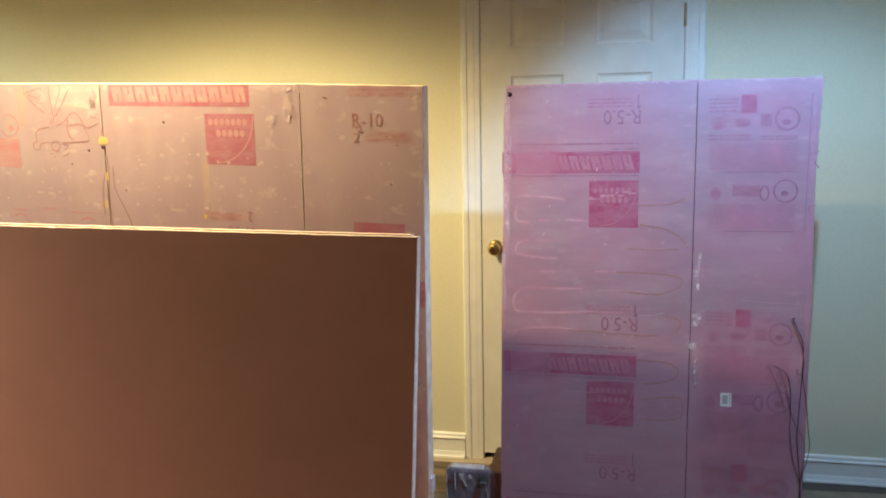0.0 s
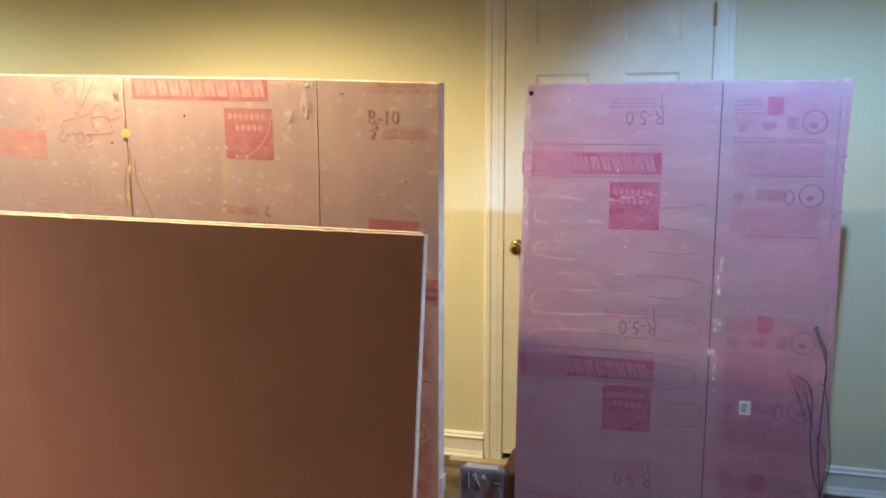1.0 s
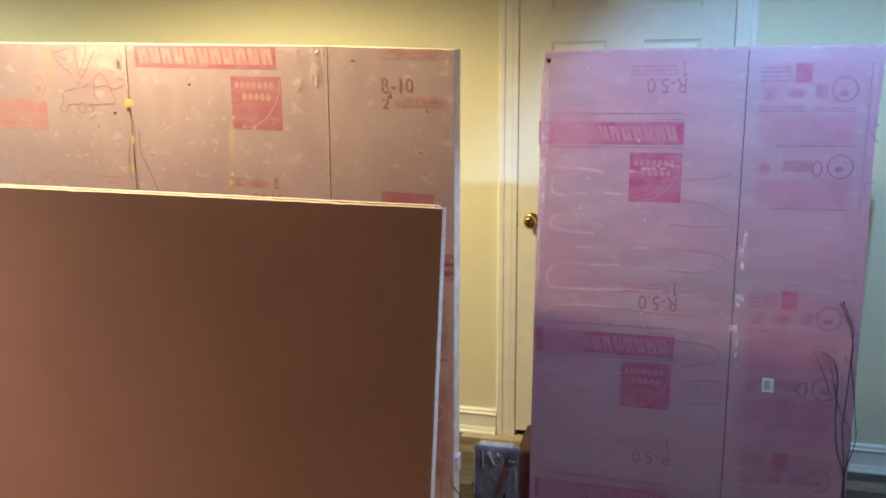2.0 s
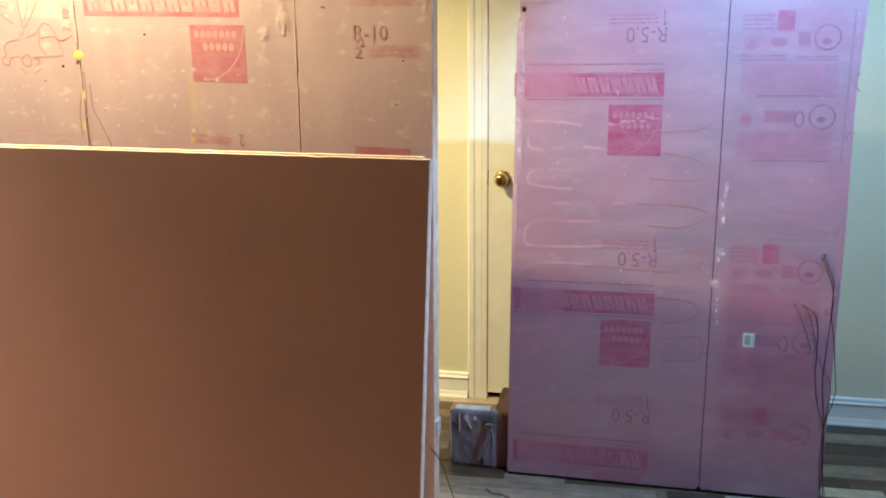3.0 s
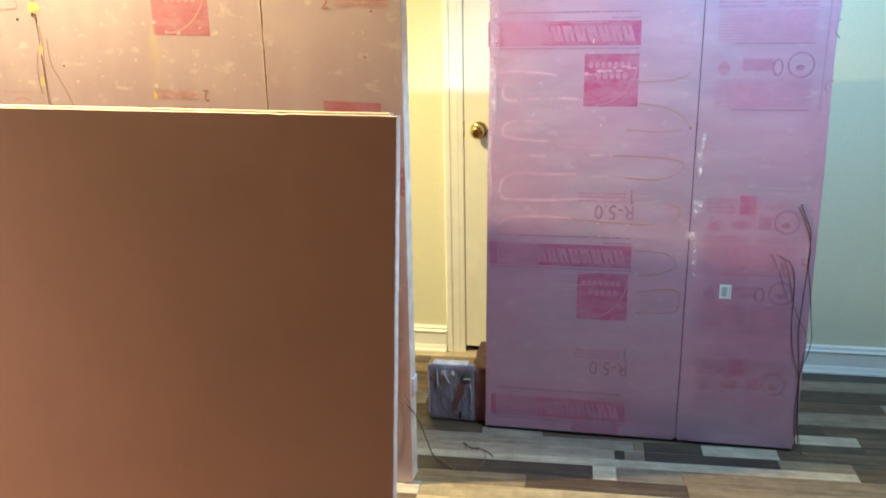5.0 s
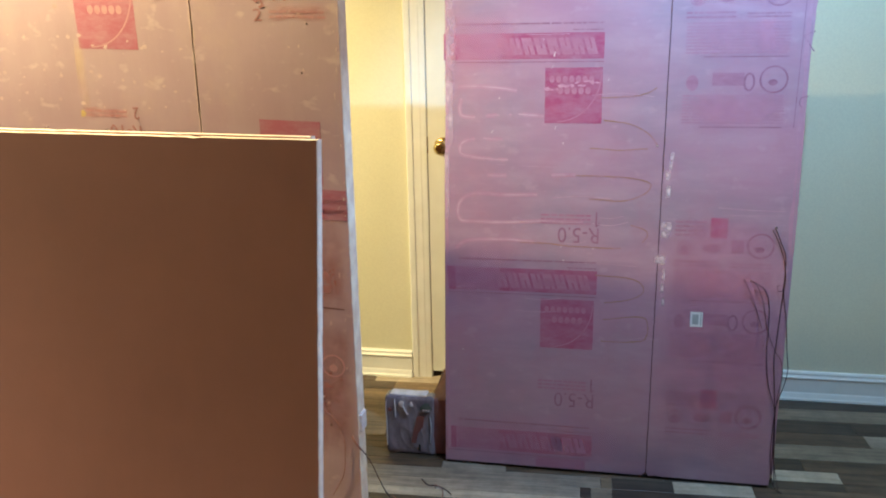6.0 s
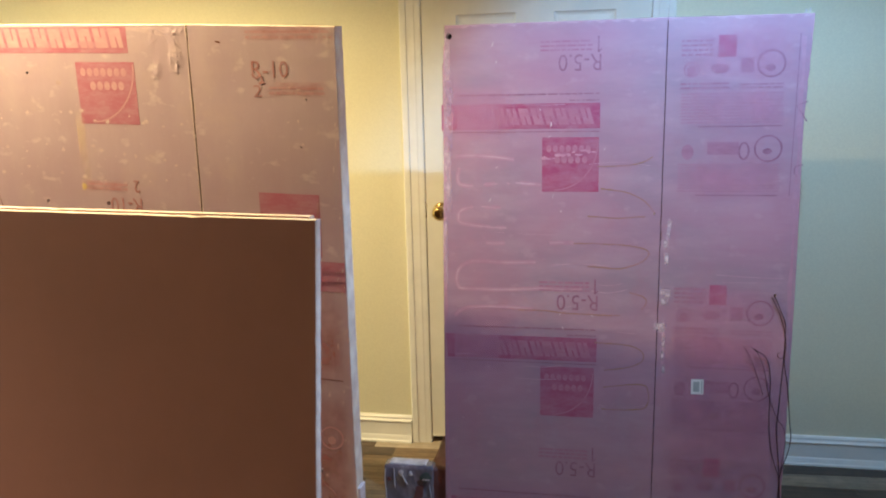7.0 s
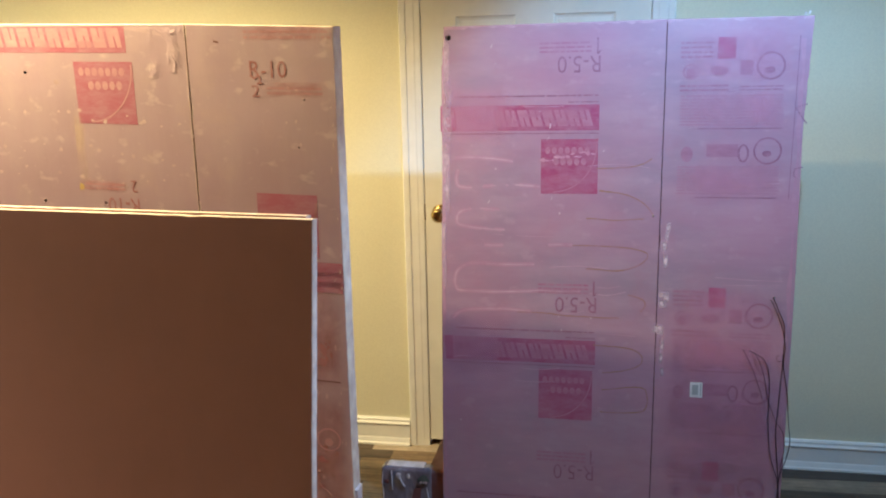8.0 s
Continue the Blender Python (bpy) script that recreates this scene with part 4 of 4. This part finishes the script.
BROWN_BEADS = ([(0.40, 0.966), (0.497, 0.964), (0.566, 0.957), (0.613, 0.943), (0.619, 0.925), (0.594, 0.903), (0.54, 0.891), (0.443, 0.894)],
               [(0.568, 0.817), (0.61, 0.804), (0.618, 0.786), (0.604, 0.766)],
               [(0.467, 0.661), (0.558, 0.654), (0.607, 0.634), (0.611, 0.605), (0.573, 0.584), (0.497, 0.575)],
               [(0.497, 0.523), (0.609, 0.532), (0.631, 0.51), (0.63, 0.472), (0.604, 0.452), (0.492, 0.453)],
               [(0.238, 0.758), (0.338, 0.752), (0.459, 0.745), (0.542, 0.748)], [(0.478, 1.128), (0.55, 1.115), (0.605, 1.09), (0.634, 1.057)], [(0.44, 1.045), (0.53, 1.043), (0.61, 1.046)],
               [(0.468, 1.194), (0.55, 1.195), (0.60, 1.205), (0.627, 1.22)])
PALE_BEADS = ([(0.288, 0.90), (0.144, 0.903), (0.078, 0.895), (0.048, 0.872), (0.047, 0.832), (0.077, 0.814), (0.216, 0.818), (0.43, 0.822)], [(0.136, 0.961), (0.194, 0.96)],
              [(0.33, 0.962), (0.40, 0.966)], [(0.281, 0.759), (0.143, 0.76), (0.069, 0.754), (0.039, 0.73)], [(0.048, 1.223), (0.122, 1.226), (0.223, 1.216)],
              [(0.055, 1.189), (0.051, 1.155), (0.068, 1.136), (0.157, 1.139), (0.224, 1.143), (0.303, 1.138)], [(0.191, 1.071), (0.123, 1.07), (0.069, 1.059), (0.052, 1.039), (0.07, 1.015), (0.20, 1.012)])
for k, line in enumerate(BROWN_BEADS):
    pts = shaky(smooth_line(line, 5), 300 + k)
    flat("adhesive_bead", stroke(pts, 0.0042), M_GLUE, right, -0.0004)
for k, line in enumerate(PALE_BEADS):
    pts = shaky(smooth_line(line, 5), 400 + k)
    flat("adhesive_smear", stroke(pts, 0.013), M_GLUEHALO, right, -0.00025)
    flat("adhesive_bead", stroke(pts, 0.0046), M_GLUEPALE, right, -0.0004)
sc = random.Random(15)
for k in range(18):
    left_side = k < 13
    u, v = (sc.uniform(0.03, 0.5), sc.uniform(0.45, 1.55)) if left_side else (sc.uniform(0.68, 0.95), sc.uniform(0.3, 1.5))
    n_ = sc.uniform(0.03, 0.2)
    line = smooth_line([(u, v), (u + n_ * 0.5, v + sc.uniform(-0.006, 0.006)), (min(u + n_, 0.63 if left_side else 1.0), v + sc.uniform(-0.008, 0.008))], 4)
    flat("scratch", stroke(line, sc.uniform(0.001, 0.0024)), M_GLUEPALE, right, -0.0004)


for k, (u, v, w, h) in enumerate(((0.678, 1.024, 0.003, 0.010), (0.675, 0.998, 0.002, 0.012), (0.669, 0.967, 0.003, 0.010), (0.672, 0.922, 0.003, 0.014), (0.663, 0.821, 0.004, 0.008), (0.678, 0.817, 0.004, 0.010),
                                 (0.670, 0.794, 0.006, 0.009), (0.657, 0.717, 0.009, 0.009), (0.664, 0.707, 0.004, 0.006), (0.670, 0.669, 0.002, 0.014), (0.667, 0.629, 0.002, 0.012), (0.672, 0.586, 0.002, 0.010))):
    flat("white_scuff", [rect(u - 1.9 * w - 0.002, v - 1.5 * h, u + 1.9 * w + 0.002, v + 1.5 * h)], M_SCUFFSOFT, right, -0.0006)
for k, (u, v) in enumerate(((0.363, 0.745), (0.459, 0.743), (0.371, 0.703), (0.109, 0.599), (0.142, 0.571), (0.06, 0.40), (0.30, 1.36), (0.17, 1.50))):
    flat("white_fleck", [fleck(u, v, 0.0022, 0.002, 120 + k)], M_SCUFF, right, -0.0006)
tear = random.Random(44)
for k in range(11):
    a = k / 10
    flat("film_tear", [fleck(0.312 + 0.145 * a, 1.222 + 0.022 * a + tear.uniform(-0.012, 0.008), tear.uniform(0.006, 0.013), tear.uniform(0.003, 0.007), 140 + k)], M_FILM, right, -0.0008)
rim = random.Random(52)
top_low = [(0.018 + 1.026 * k / 70, 1.6085 - rim.uniform(0.001, 0.009) * (1 if rim.random() < 0.7 else 0.3)) for k in range(71)]
flat("film_rim", [[p, q, (q[0], 1.6095), (p[0], 1.6095)] for p, q in zip(top_low, top_low[1:])], M_GLUEPALE, right, -0.0005, "whitish frayed film along the top")
flat("printed_icon", stroke(smooth_line([(0.018, 1.372), (0.044, 1.368), (0.049, 1.34), (0.046, 1.308), (0.020, 1.304)]), 0.004) + [rect(0.018, 1.304, 0.044, 1.345)], M_INK, right, -0.0005)
crumple(0.014, 1.22, 0.040, 1.47, 61, 10, M_GLUEPALE, right, "torn film along the edge")
for u0, v0, u1, v1 in ((0.004, 1.03, 0.034, 1.30), (0.008, 1.26, 0.042, 1.50), (0.012, 1.44, 0.034, 1.60), (0.002, 0.80, 0.020, 1.08)):
    flat("film_veil", [rect(u0, v0, u1, v1)], M_VEIL, right, -0.0007, "whitish worn film along the edge")
wrinkled(0.008, 1.19, 0.038, 1.50, 14, 0.0014, M_RIGHT, right, "loose wrinkled film along the edge", grain=80.0)
wrinkled(0.045, 0.93, 0.30, 1.22, 17, 0.0006, M_RIGHT, right, "faintly puckered film", cell=0.005, grain=26.0)
wrinkled(1.000, 0.58, 1.026, 0.78, 19, 0.0015, M_RIGHT, right, "puckered film by the wire holes", grain=80.0)
edge_rng = random.Random(23)
for u_a, wide, side in ((0.0065, 0.010, 1), (1.024, 0.012, -1)):
    pts_a = [(u_a + (0.008 if side > 0 else 0.010) * max(0.0, (k / 30 * 1.5 - (0.85 if side > 0 else 1.05))), 0.05 + 1.5 * k / 30) for k in range(31)]
    pts_b = [(p[0] + side * wide * (0.3 + edge_rng.random()), p[1]) for p in pts_a]
    flat("film_rim", [[p, q, q2, p2] for p, q, q2, p2 in zip(pts_a, pts_a[1:], pts_b[1:], pts_b)], M_GLUEHALO, right, -0.0004, "whitish folded film edge")
crumple(1.005, 0.1, 1.028, 1.5, 65, 40, M_RIGHT, right, "chipped foam along the edge")
crumple(1.022, 1.600, 1.036, 1.622, 67, 5, M_SCUFF, right, "torn bits at the corner")
crumple(0.06, 1.0, 0.6, 1.6, 66, 9, M_FLAKE, right, "small flecks")


# ---- wires ----
def on_right(u, v, y=-0.006):
    return tuple(RIGHT @ Vector((u, y, v)))


def wire(pts, mat=M_WIRE, r=0.0010, label="thin red-brown wire hanging from a hole in the board", group="hanging wires"):
    return tube("wire", smooth_line(pts, 7), r, mat, label, "wire", group)


HANG = ([(0.977, 0.82, 0.01), (0.982, 0.808, -0.012), (0.993, 0.782), (1.010, 0.737), (1.011, 0.652), (1.007, 0.559), (1.003, 0.473), (1.001, 0.417), (1.007, 0.35), (1.013, 0.29), (1.017, 0.242), (1.022, 0.13), (1.03, 0.02)],
        [(0.967, 0.82, 0.01), (0.975, 0.806, -0.01), (0.990, 0.774), (1.006, 0.729), (1.014, 0.68, -0.009), (1.013, 0.622), (1.026, 0.545), (1.034, 0.451, -0.012), (1.04, 0.396, -0.014), (1.032, 0.34, -0.012), (1.017, 0.274), (1.012, 0.13), (1.026, 0.02), (1.05, 0.004, -0.03)],
        [(0.923, 0.656, 0.01), (0.932, 0.658, -0.012), (0.961, 0.635), (0.975, 0.589), (0.978, 0.511), (0.978, 0.448), (0.988, 0.353), (1.006, 0.29), (1.014, 0.258), (1.018, 0.14), (1.02, 0.03)],
        [(0.900, 0.665, 0.01), (0.905, 0.655, -0.012), (0.927, 0.61), (0.947, 0.556), (0.959, 0.518)],
        [(0.92, 0.657, 0.01), (0.933, 0.655, -0.014), (0.951, 0.619, -0.01), (0.964, 0.573), (0.975, 0.518), (0.998, 0.457), (1.021, 0.419), (1.027, 0.371), (1.019, 0.307), (1.016, 0.21), (1.022, 0.11), (1.04, 0.006, -0.02)],
        [(0.999, 0.653), (0.993, 0.648), (0.995, 0.638), (1.002, 0.634), (1.012, 0.643), (1.008, 0.655)])
for k, line in enumerate(HANG):
    wire([on_right(*p) for p in line], r=(0.0014, 0.0012, 0.0012, 0.0009, 0.0009, 0.0008)[k])


def on_tall(u, v, y=-0.006):
    return tuple(TALL @ Vector((u, y, v)))


wire([on_tall(-0.105, 0.409, 0.002), on_tall(-0.098, 0.375), on_tall(-0.072, 0.351), on_tall(-0.048, 0.298), on_tall(-0.046, 0.24), on_tall(-0.054, 0.17), on_tall(-0.089, 0.098)], M_WIREPINK, 0.0012, "thin salmon wire hanging in a loop on the board", "hanging wires")
wire([on_tall(-0.022, 0.302), on_tall(-0.010, 0.285, -0.012), on_tall(0.004, 0.262, -0.006)], M_WIREPINK, 0.003, "salmon wire end poking out of the board", "floor wires")
wire([on_tall(0.002, 0.266), (-0.455, 2.46, 0.20), (-0.445, 2.52, 0.10), (-0.44, 2.57, 0.03), (-0.405, 2.555, 0.003), (-0.37, 2.54, 0.002)], M_WIRE, 0.0016, "thin dark wire trailing down to the floor", "floor wires")
wire([(-0.358, 2.706, 0.003), (-0.33, 2.66, 0.012), (-0.30, 2.645, 0.02), (-0.27, 2.64, 0.012), (-0.25, 2.63, 0.003)], M_WIRE, 0.0022, "short dark wire scrap lying on the floor", "floor wires")
wire([(-0.305, 2.655, 0.004), (-0.30, 2.635, 0.03), (-0.275, 2.625, 0.014), (-0.278, 2.575, 0.004), (-0.295, 2.535, 0.002)], M_WIREPINK, 0.0018, "salmon wire scrap curled on the floor", "floor wires")
wire([(-0.43, 2.60, 0.002), (-0.40, 2.57, 0.003), (-0.375, 2.545, 0.002), (-0.36, 2.535, 0.002)], M_WIREPINK, 0.0016, "salmon wire scrap curled on the floor", "floor wires")


# ---- wrapped package ----
def soft_box(x0, x1, y0, y1, z0, z1, r, cuts, crease, seed):
    """A box with rounded edges, its skin drawn into sharp upright folds and small dents."""
    bm = bmesh.new()
    bmesh.ops.create_cube(bm, size=1)
    bmesh.ops.subdivide_edges(bm, edges=bm.edges[:], cuts=cuts, use_grid_fill=True)
    mid, half = Vector(((x0 + x1) / 2, (y0 + y1) / 2, (z0 + z1) / 2)), Vector(((x1 - x0) / 2, (y1 - y0) / 2, (z1 - z0) / 2))
    for v in bm.verts:
        p = Vector([2 * v.co[k] * half[k] for k in range(3)])
        core = Vector([max(-(half[k] - r), min(half[k] - r, p[k])) for k in range(3)])
        out = (p - core).normalized() if (p - core).length > 1e-6 else Vector((0, 0, 0))
        p = core + out * r
        q = Vector((p.x * 42 + p.z * 9, p.y * 42, p.z * 13 + seed))
        fold = 1 - 2.2 * abs(noise.noise(q))
        dent = noise.noise(Vector((p.x * 17, p.y * 17, p.z * 15 + 3.1 * seed)))
        lift = crease * (max(0.0, fold) ** 2 * (0.45 + 0.9 * max(0.0, dent)) + 0.7 * dent)
        if p.z < -half.z + 0.004:
            lift = 0
        v.co = mid + p + out * lift
    return bm


def package():
    t = thing("wrapped_package", pose(-0.365, 2.862, 0, 0, 0, 0), "low package in crinkled clear wrap, partly behind the board", "package")
    wrap = part("wrap", soft_box(-0.148, 0.022, -0.004, 0.048, 0.0, 0.214, 0.014, 44, 0.0032, 2), M_WRAP, t, "shiny crinkled clear wrap", smooth=True)
    part("carton", soft_box(0.006, 0.088, 0.002, 0.26, 0.0, 0.206, 0.010, 18, 0.003, 5), M_BROWN, t, "dull red-brown side of the package", smooth=True)
    part("wrap_flap", soft_box(-0.130, -0.005, 0.002, 0.044, 0.210, 0.2175, 0.0035, 20, 0.003, 7), M_SHINE, t, "pale folded end of the wrap", smooth=True)
    # thin pale ridges standing off the skin, painting highlights along its folds
    folds = [[(-0.112, -0.010, 0.205), (-0.111, -0.012, 0.17), (-0.110, -0.010, 0.135)], [(-0.141, -0.006, 0.20), (-0.144, -0.008, 0.16), (-0.142, -0.006, 0.11), (-0.143, -0.006, 0.03)],
             [(-0.086, -0.010, 0.195), (-0.080, -0.012, 0.172), (-0.068, -0.010, 0.150)], [(0.004, -0.008, 0.150), (0.010, -0.010, 0.115), (0.006, -0.008, 0.05)]]
    for k, line in enumerate(folds):
        bm = bmesh.new()
        w = (0.0018, 0.0015, 0.0012, 0.0010)[k]
        pts = smooth_line(line, 6)
        rows = []
        for i, p in enumerate(pts):
            e = w * (0.2 + math.sin(math.pi * (i + 0.3) / len(pts)))
            q, o = pts[min(i + 1, len(pts) - 1)], pts[max(i - 1, 0)]
            d = Vector((q[0] - o[0], 0, q[2] - o[2])).normalized()
            n_ = Vector((-d.z, 0, d.x)) * e
            rows.append([bm.verts.new(Vector(p) + n_ + Vector((0, 0.004, 0))), bm.verts.new(Vector(p) + Vector((0, -0.002, 0))), bm.verts.new(Vector(p) - n_ + Vector((0, 0.004, 0)))])
        for r0, r1 in zip(rows, rows[1:]):
            for j in (0, 1):
                bm.faces.new((r0[j], r0[j + 1], r1[j + 1], r1[j]))
        part("wrap_fold", bm, M_SHINE, t, "painted highlight along a wrap fold", smooth=True)
    for k, (u, v, w, h, m, label) in enumerate(((-0.088, 0.190, 0.011, 0.013, M_SHINE, "pale spot on the wrap"), (-0.055, 0.188, 0.008, 0.010, M_SHINE, "pale spot on the wrap"),
                                                (-0.006, 0.178, 0.021, 0.017, M_TEAL, "dark green tape on the wrap"), (-0.030, 0.030, 0.005, 0.016, M_DARK, "dark spot on the wrap"),
                                                (-0.128, 0.166, 0.008, 0.010, M_BROWN, "torn spot with card showing"))):
        bm = blob(u, v, w, 200 + k, up=0.003, stretch=h / w)
        bmesh.ops.translate(bm, verts=bm.verts[:], vec=(0, -0.011, 0))
        spot = part("patch", bm, m, t, label, smooth=True)
        if m is M_TEAL:
            for du in (-0.008, 0.001, 0.010):
                flat("mark", [[(u + du - 0.003, v - 0.008), (u + du + 0.003, v - 0.008), (u + du + 0.005, v - 0.002), (u + du, v - 0.002)]], M_SCUFF, spot, -0.0165)
    flat("carton_patch", [[(-0.058, 0.05), (-0.050, 0.09), (-0.036, 0.148), (-0.012, 0.150), (-0.016, 0.11), (-0.034, 0.085), (-0.042, 0.048)]], M_BROWN, t, -0.0125, "red-brown card showing through the wrap")
    return t


package()

# ---- floor strips ----
ROWS_Y = [1.90, 1.97, 2.04, 2.11, 2.18, 2.25, 2.32, 2.395, 2.47, 2.545, 2.625, 2.672, 2.732, 2.798, 2.846, 2.911, 2.988, 3.088, 3.175, 3.272, 3.366, 3.44, 3.55]
SKEW = 1.7
KNOWN = {
    6: [(-0.6, -0.45, "tan"), (-0.45, 0.6, "straw"), (0.6, 1.4, "tan")],
    7: [(-0.6, -0.45, "cream"), (-0.45, 1.3, "straw")],
    8: [(-0.6, -0.13, "tan"), (-0.13, 0.36, "brown"), (0.36, 1.2, "tan")],
    9: [(-0.6, 0.074, "dark"), (0.074, 0.148, "cream"), (0.148, 0.35, "grey"), (0.35, 1.1, "tan")],
    10: [(-0.7, 0.16, "cream"), (0.16, 0.886, "cream"), (0.886, 1.5, "brown")],
    11: [(-0.7, 0.143, "pale"), (0.143, 0.175, "dark"), (0.175, 0.24, "grey"), (0.24, 0.66, "dark"), (0.66, 0.886, "tan"), (0.886, 1.5, "brown")],
    12: [(-0.7, 0.205, "pale"), (0.205, 0.24, "tan"), (0.24, 0.428, "dark"), (0.428, 0.669, "cream"), (0.669, 1.3, "brown")],
    13: [(-0.8, -0.31, "brown"), (-0.31, -0.10, "pale"), (-0.10, 0.4, "brown"), (0.4, 0.95, "dark"), (0.95, 1.6, "brown")],
    14: [(-0.8, 0.7, "brown"), (0.7, 0.948, "cream"), (0.948, 1.6, "brown")],
    15: [(-0.7, 0.6, "brown"), (0.6, 0.849, "dark"), (0.849, 1.7, "brown")],
    16: [(-1.2, -0.55, "tan"), (-0.55, 0.4, "brown"), (0.4, 1.9, "grey")],
    17: [(-1.2, -0.66, "brown"), (-0.66, -0.2, "tan"), (0.4, 1.1, "brown"), (1.1, 1.7, "pale")],
    18: [(-1.2, -0.2, "tan"), (0.4, 1.08, "dark"), (1.08, 1.7, "dark")],
    19: [(-1.2, -0.72, "brown"), (-0.72, -0.2, "tan"), (0.4, 1.9, "grey")],
    20: [(-1.2, -0.61, "dark"), (-0.61, -0.2, "tan"), (0.4, 1.9, "dark")],
}
PLANKS = {}


def plank(x0, x1, y0, y1, tone):
    """One strip, sharing its mesh with others of the same size."""
    key = (round(x1 - x0, 3), round(y1 - y0, 4), tone)
    if key not in PLANKS:
        w, d = key[0] - 0.0012, key[1] - 0.0012
        bm = bmesh.new()
        low = [bm.verts.new((x, y, -0.0045)) for x, y in ((0, 0), (w, 0), (w, d), (0, d))]
        mid = [bm.verts.new((v.co.x, v.co.y, -0.0006)) for v in low]
        top = [bm.verts.new((v.co.x + (0.0008 if v.co.x == 0 else -0.0008), v.co.y + (0.0008 if v.co.y == 0 else -0.0008), 0)) for v in low]
        for a, b in ((low, mid), (mid, top)):
            for k in range(4):
                bm.faces.new((a[k], a[(k + 1) % 4], b[(k + 1) % 4], b[k]))
        bm.faces.new(top)
        PLANKS[key] = mesh_of("plank", bm, TONES[tone])
    ob = new("plank", PLANKS[key])
    ob.parent = floor
    ob.matrix_local = pose(0, 0, 0, 0, 0, SKEW) @ pose(x0 + 0.0006, y0 + 0.0006, 0)
    return ob


prng = random.Random(3)
NEAR0, NEAR1 = -1.2, 1.9
for i, (y0, y1) in enumerate(zip(ROWS_Y, ROWS_Y[1:])):
    slide = y0 * math.sin(radians(SKEW))
    known = [(a + slide, b + slide, tone) for a, b, tone in KNOWN.get(i, [])]
    x = NEAR0
    for a, b, tone in known + [(NEAR1, NEAR1, "")]:
        while x < a - 0.02:
            w = min(a - x, prng.choice((0.3, 0.45, 0.6)))
            if a - x - w < 0.06:
                w = a - x
            plank(x, x + w, y0, y1, prng.choice(("straw", "tan", "straw", "tan", "brown") if i < 7 else ("grey", "brown", "tan", "dark", "grey", "cream")))
            x += w
        if tone:
            plank(a, b, y0, y1, tone)
            x = b

verts, faces, mats = [], [], []
names = list(TONES)


def far_strip(x0, x1, y0, y1):
    n = len(verts)
    verts.extend([(x0, y0, -0.0045), (x1, y0, -0.0045), (x1, y1, -0.0045), (x0, y1, -0.0045), (x0, y0, 0), (x1, y0, 0), (x1, y1, 0), (x0, y1, 0)])
    faces.extend([(n + 4, n + 5, n + 6, n + 7), (n, n + 1, n + 5, n + 4), (n + 1, n + 2, n + 6, n + 5), (n + 2, n + 3, n + 7, n + 6), (n + 3, n, n + 4, n + 7)])
    mats.extend([prng.choice((0, 4, 6, 6, 4, 6, 1, 3))] * 5)


def far_row(xa, xb, y0, y1):
    x = xa
    while x < xb - 0.01:
        w = min(xb - x, prng.choice((0.3, 0.45, 0.6, 0.9)))
        far_strip(x + 0.0006, x + w - 0.0006, y0 + 0.0006, y1 - 0.0006)
        x += w


for y0, y1 in zip(ROWS_Y, ROWS_Y[1:]):
    far_row(X0 + 0.1, NEAR0, y0, y1)
    far_row(NEAR1, X1 - 0.1, y0, y1)
y = ROWS_Y[0]
while y > Y0 + 0.2:
    far_row(X0 + 0.15, X1 - 0.15, max(y - 0.068, Y0 + 0.15), y)
    y -= 0.068
me = bpy.data.meshes.new("far_planks")
me.from_pydata(verts, [], faces)
for tone in names:
    me.materials.append(TONES[tone])
me.polygons.foreach_set("material_index", mats)
far = new("far_planks", me)
far.parent = floor
far.matrix_local = pose(0, 0, 0, 0, 0, SKEW)
tagged(far, kind="stuff")
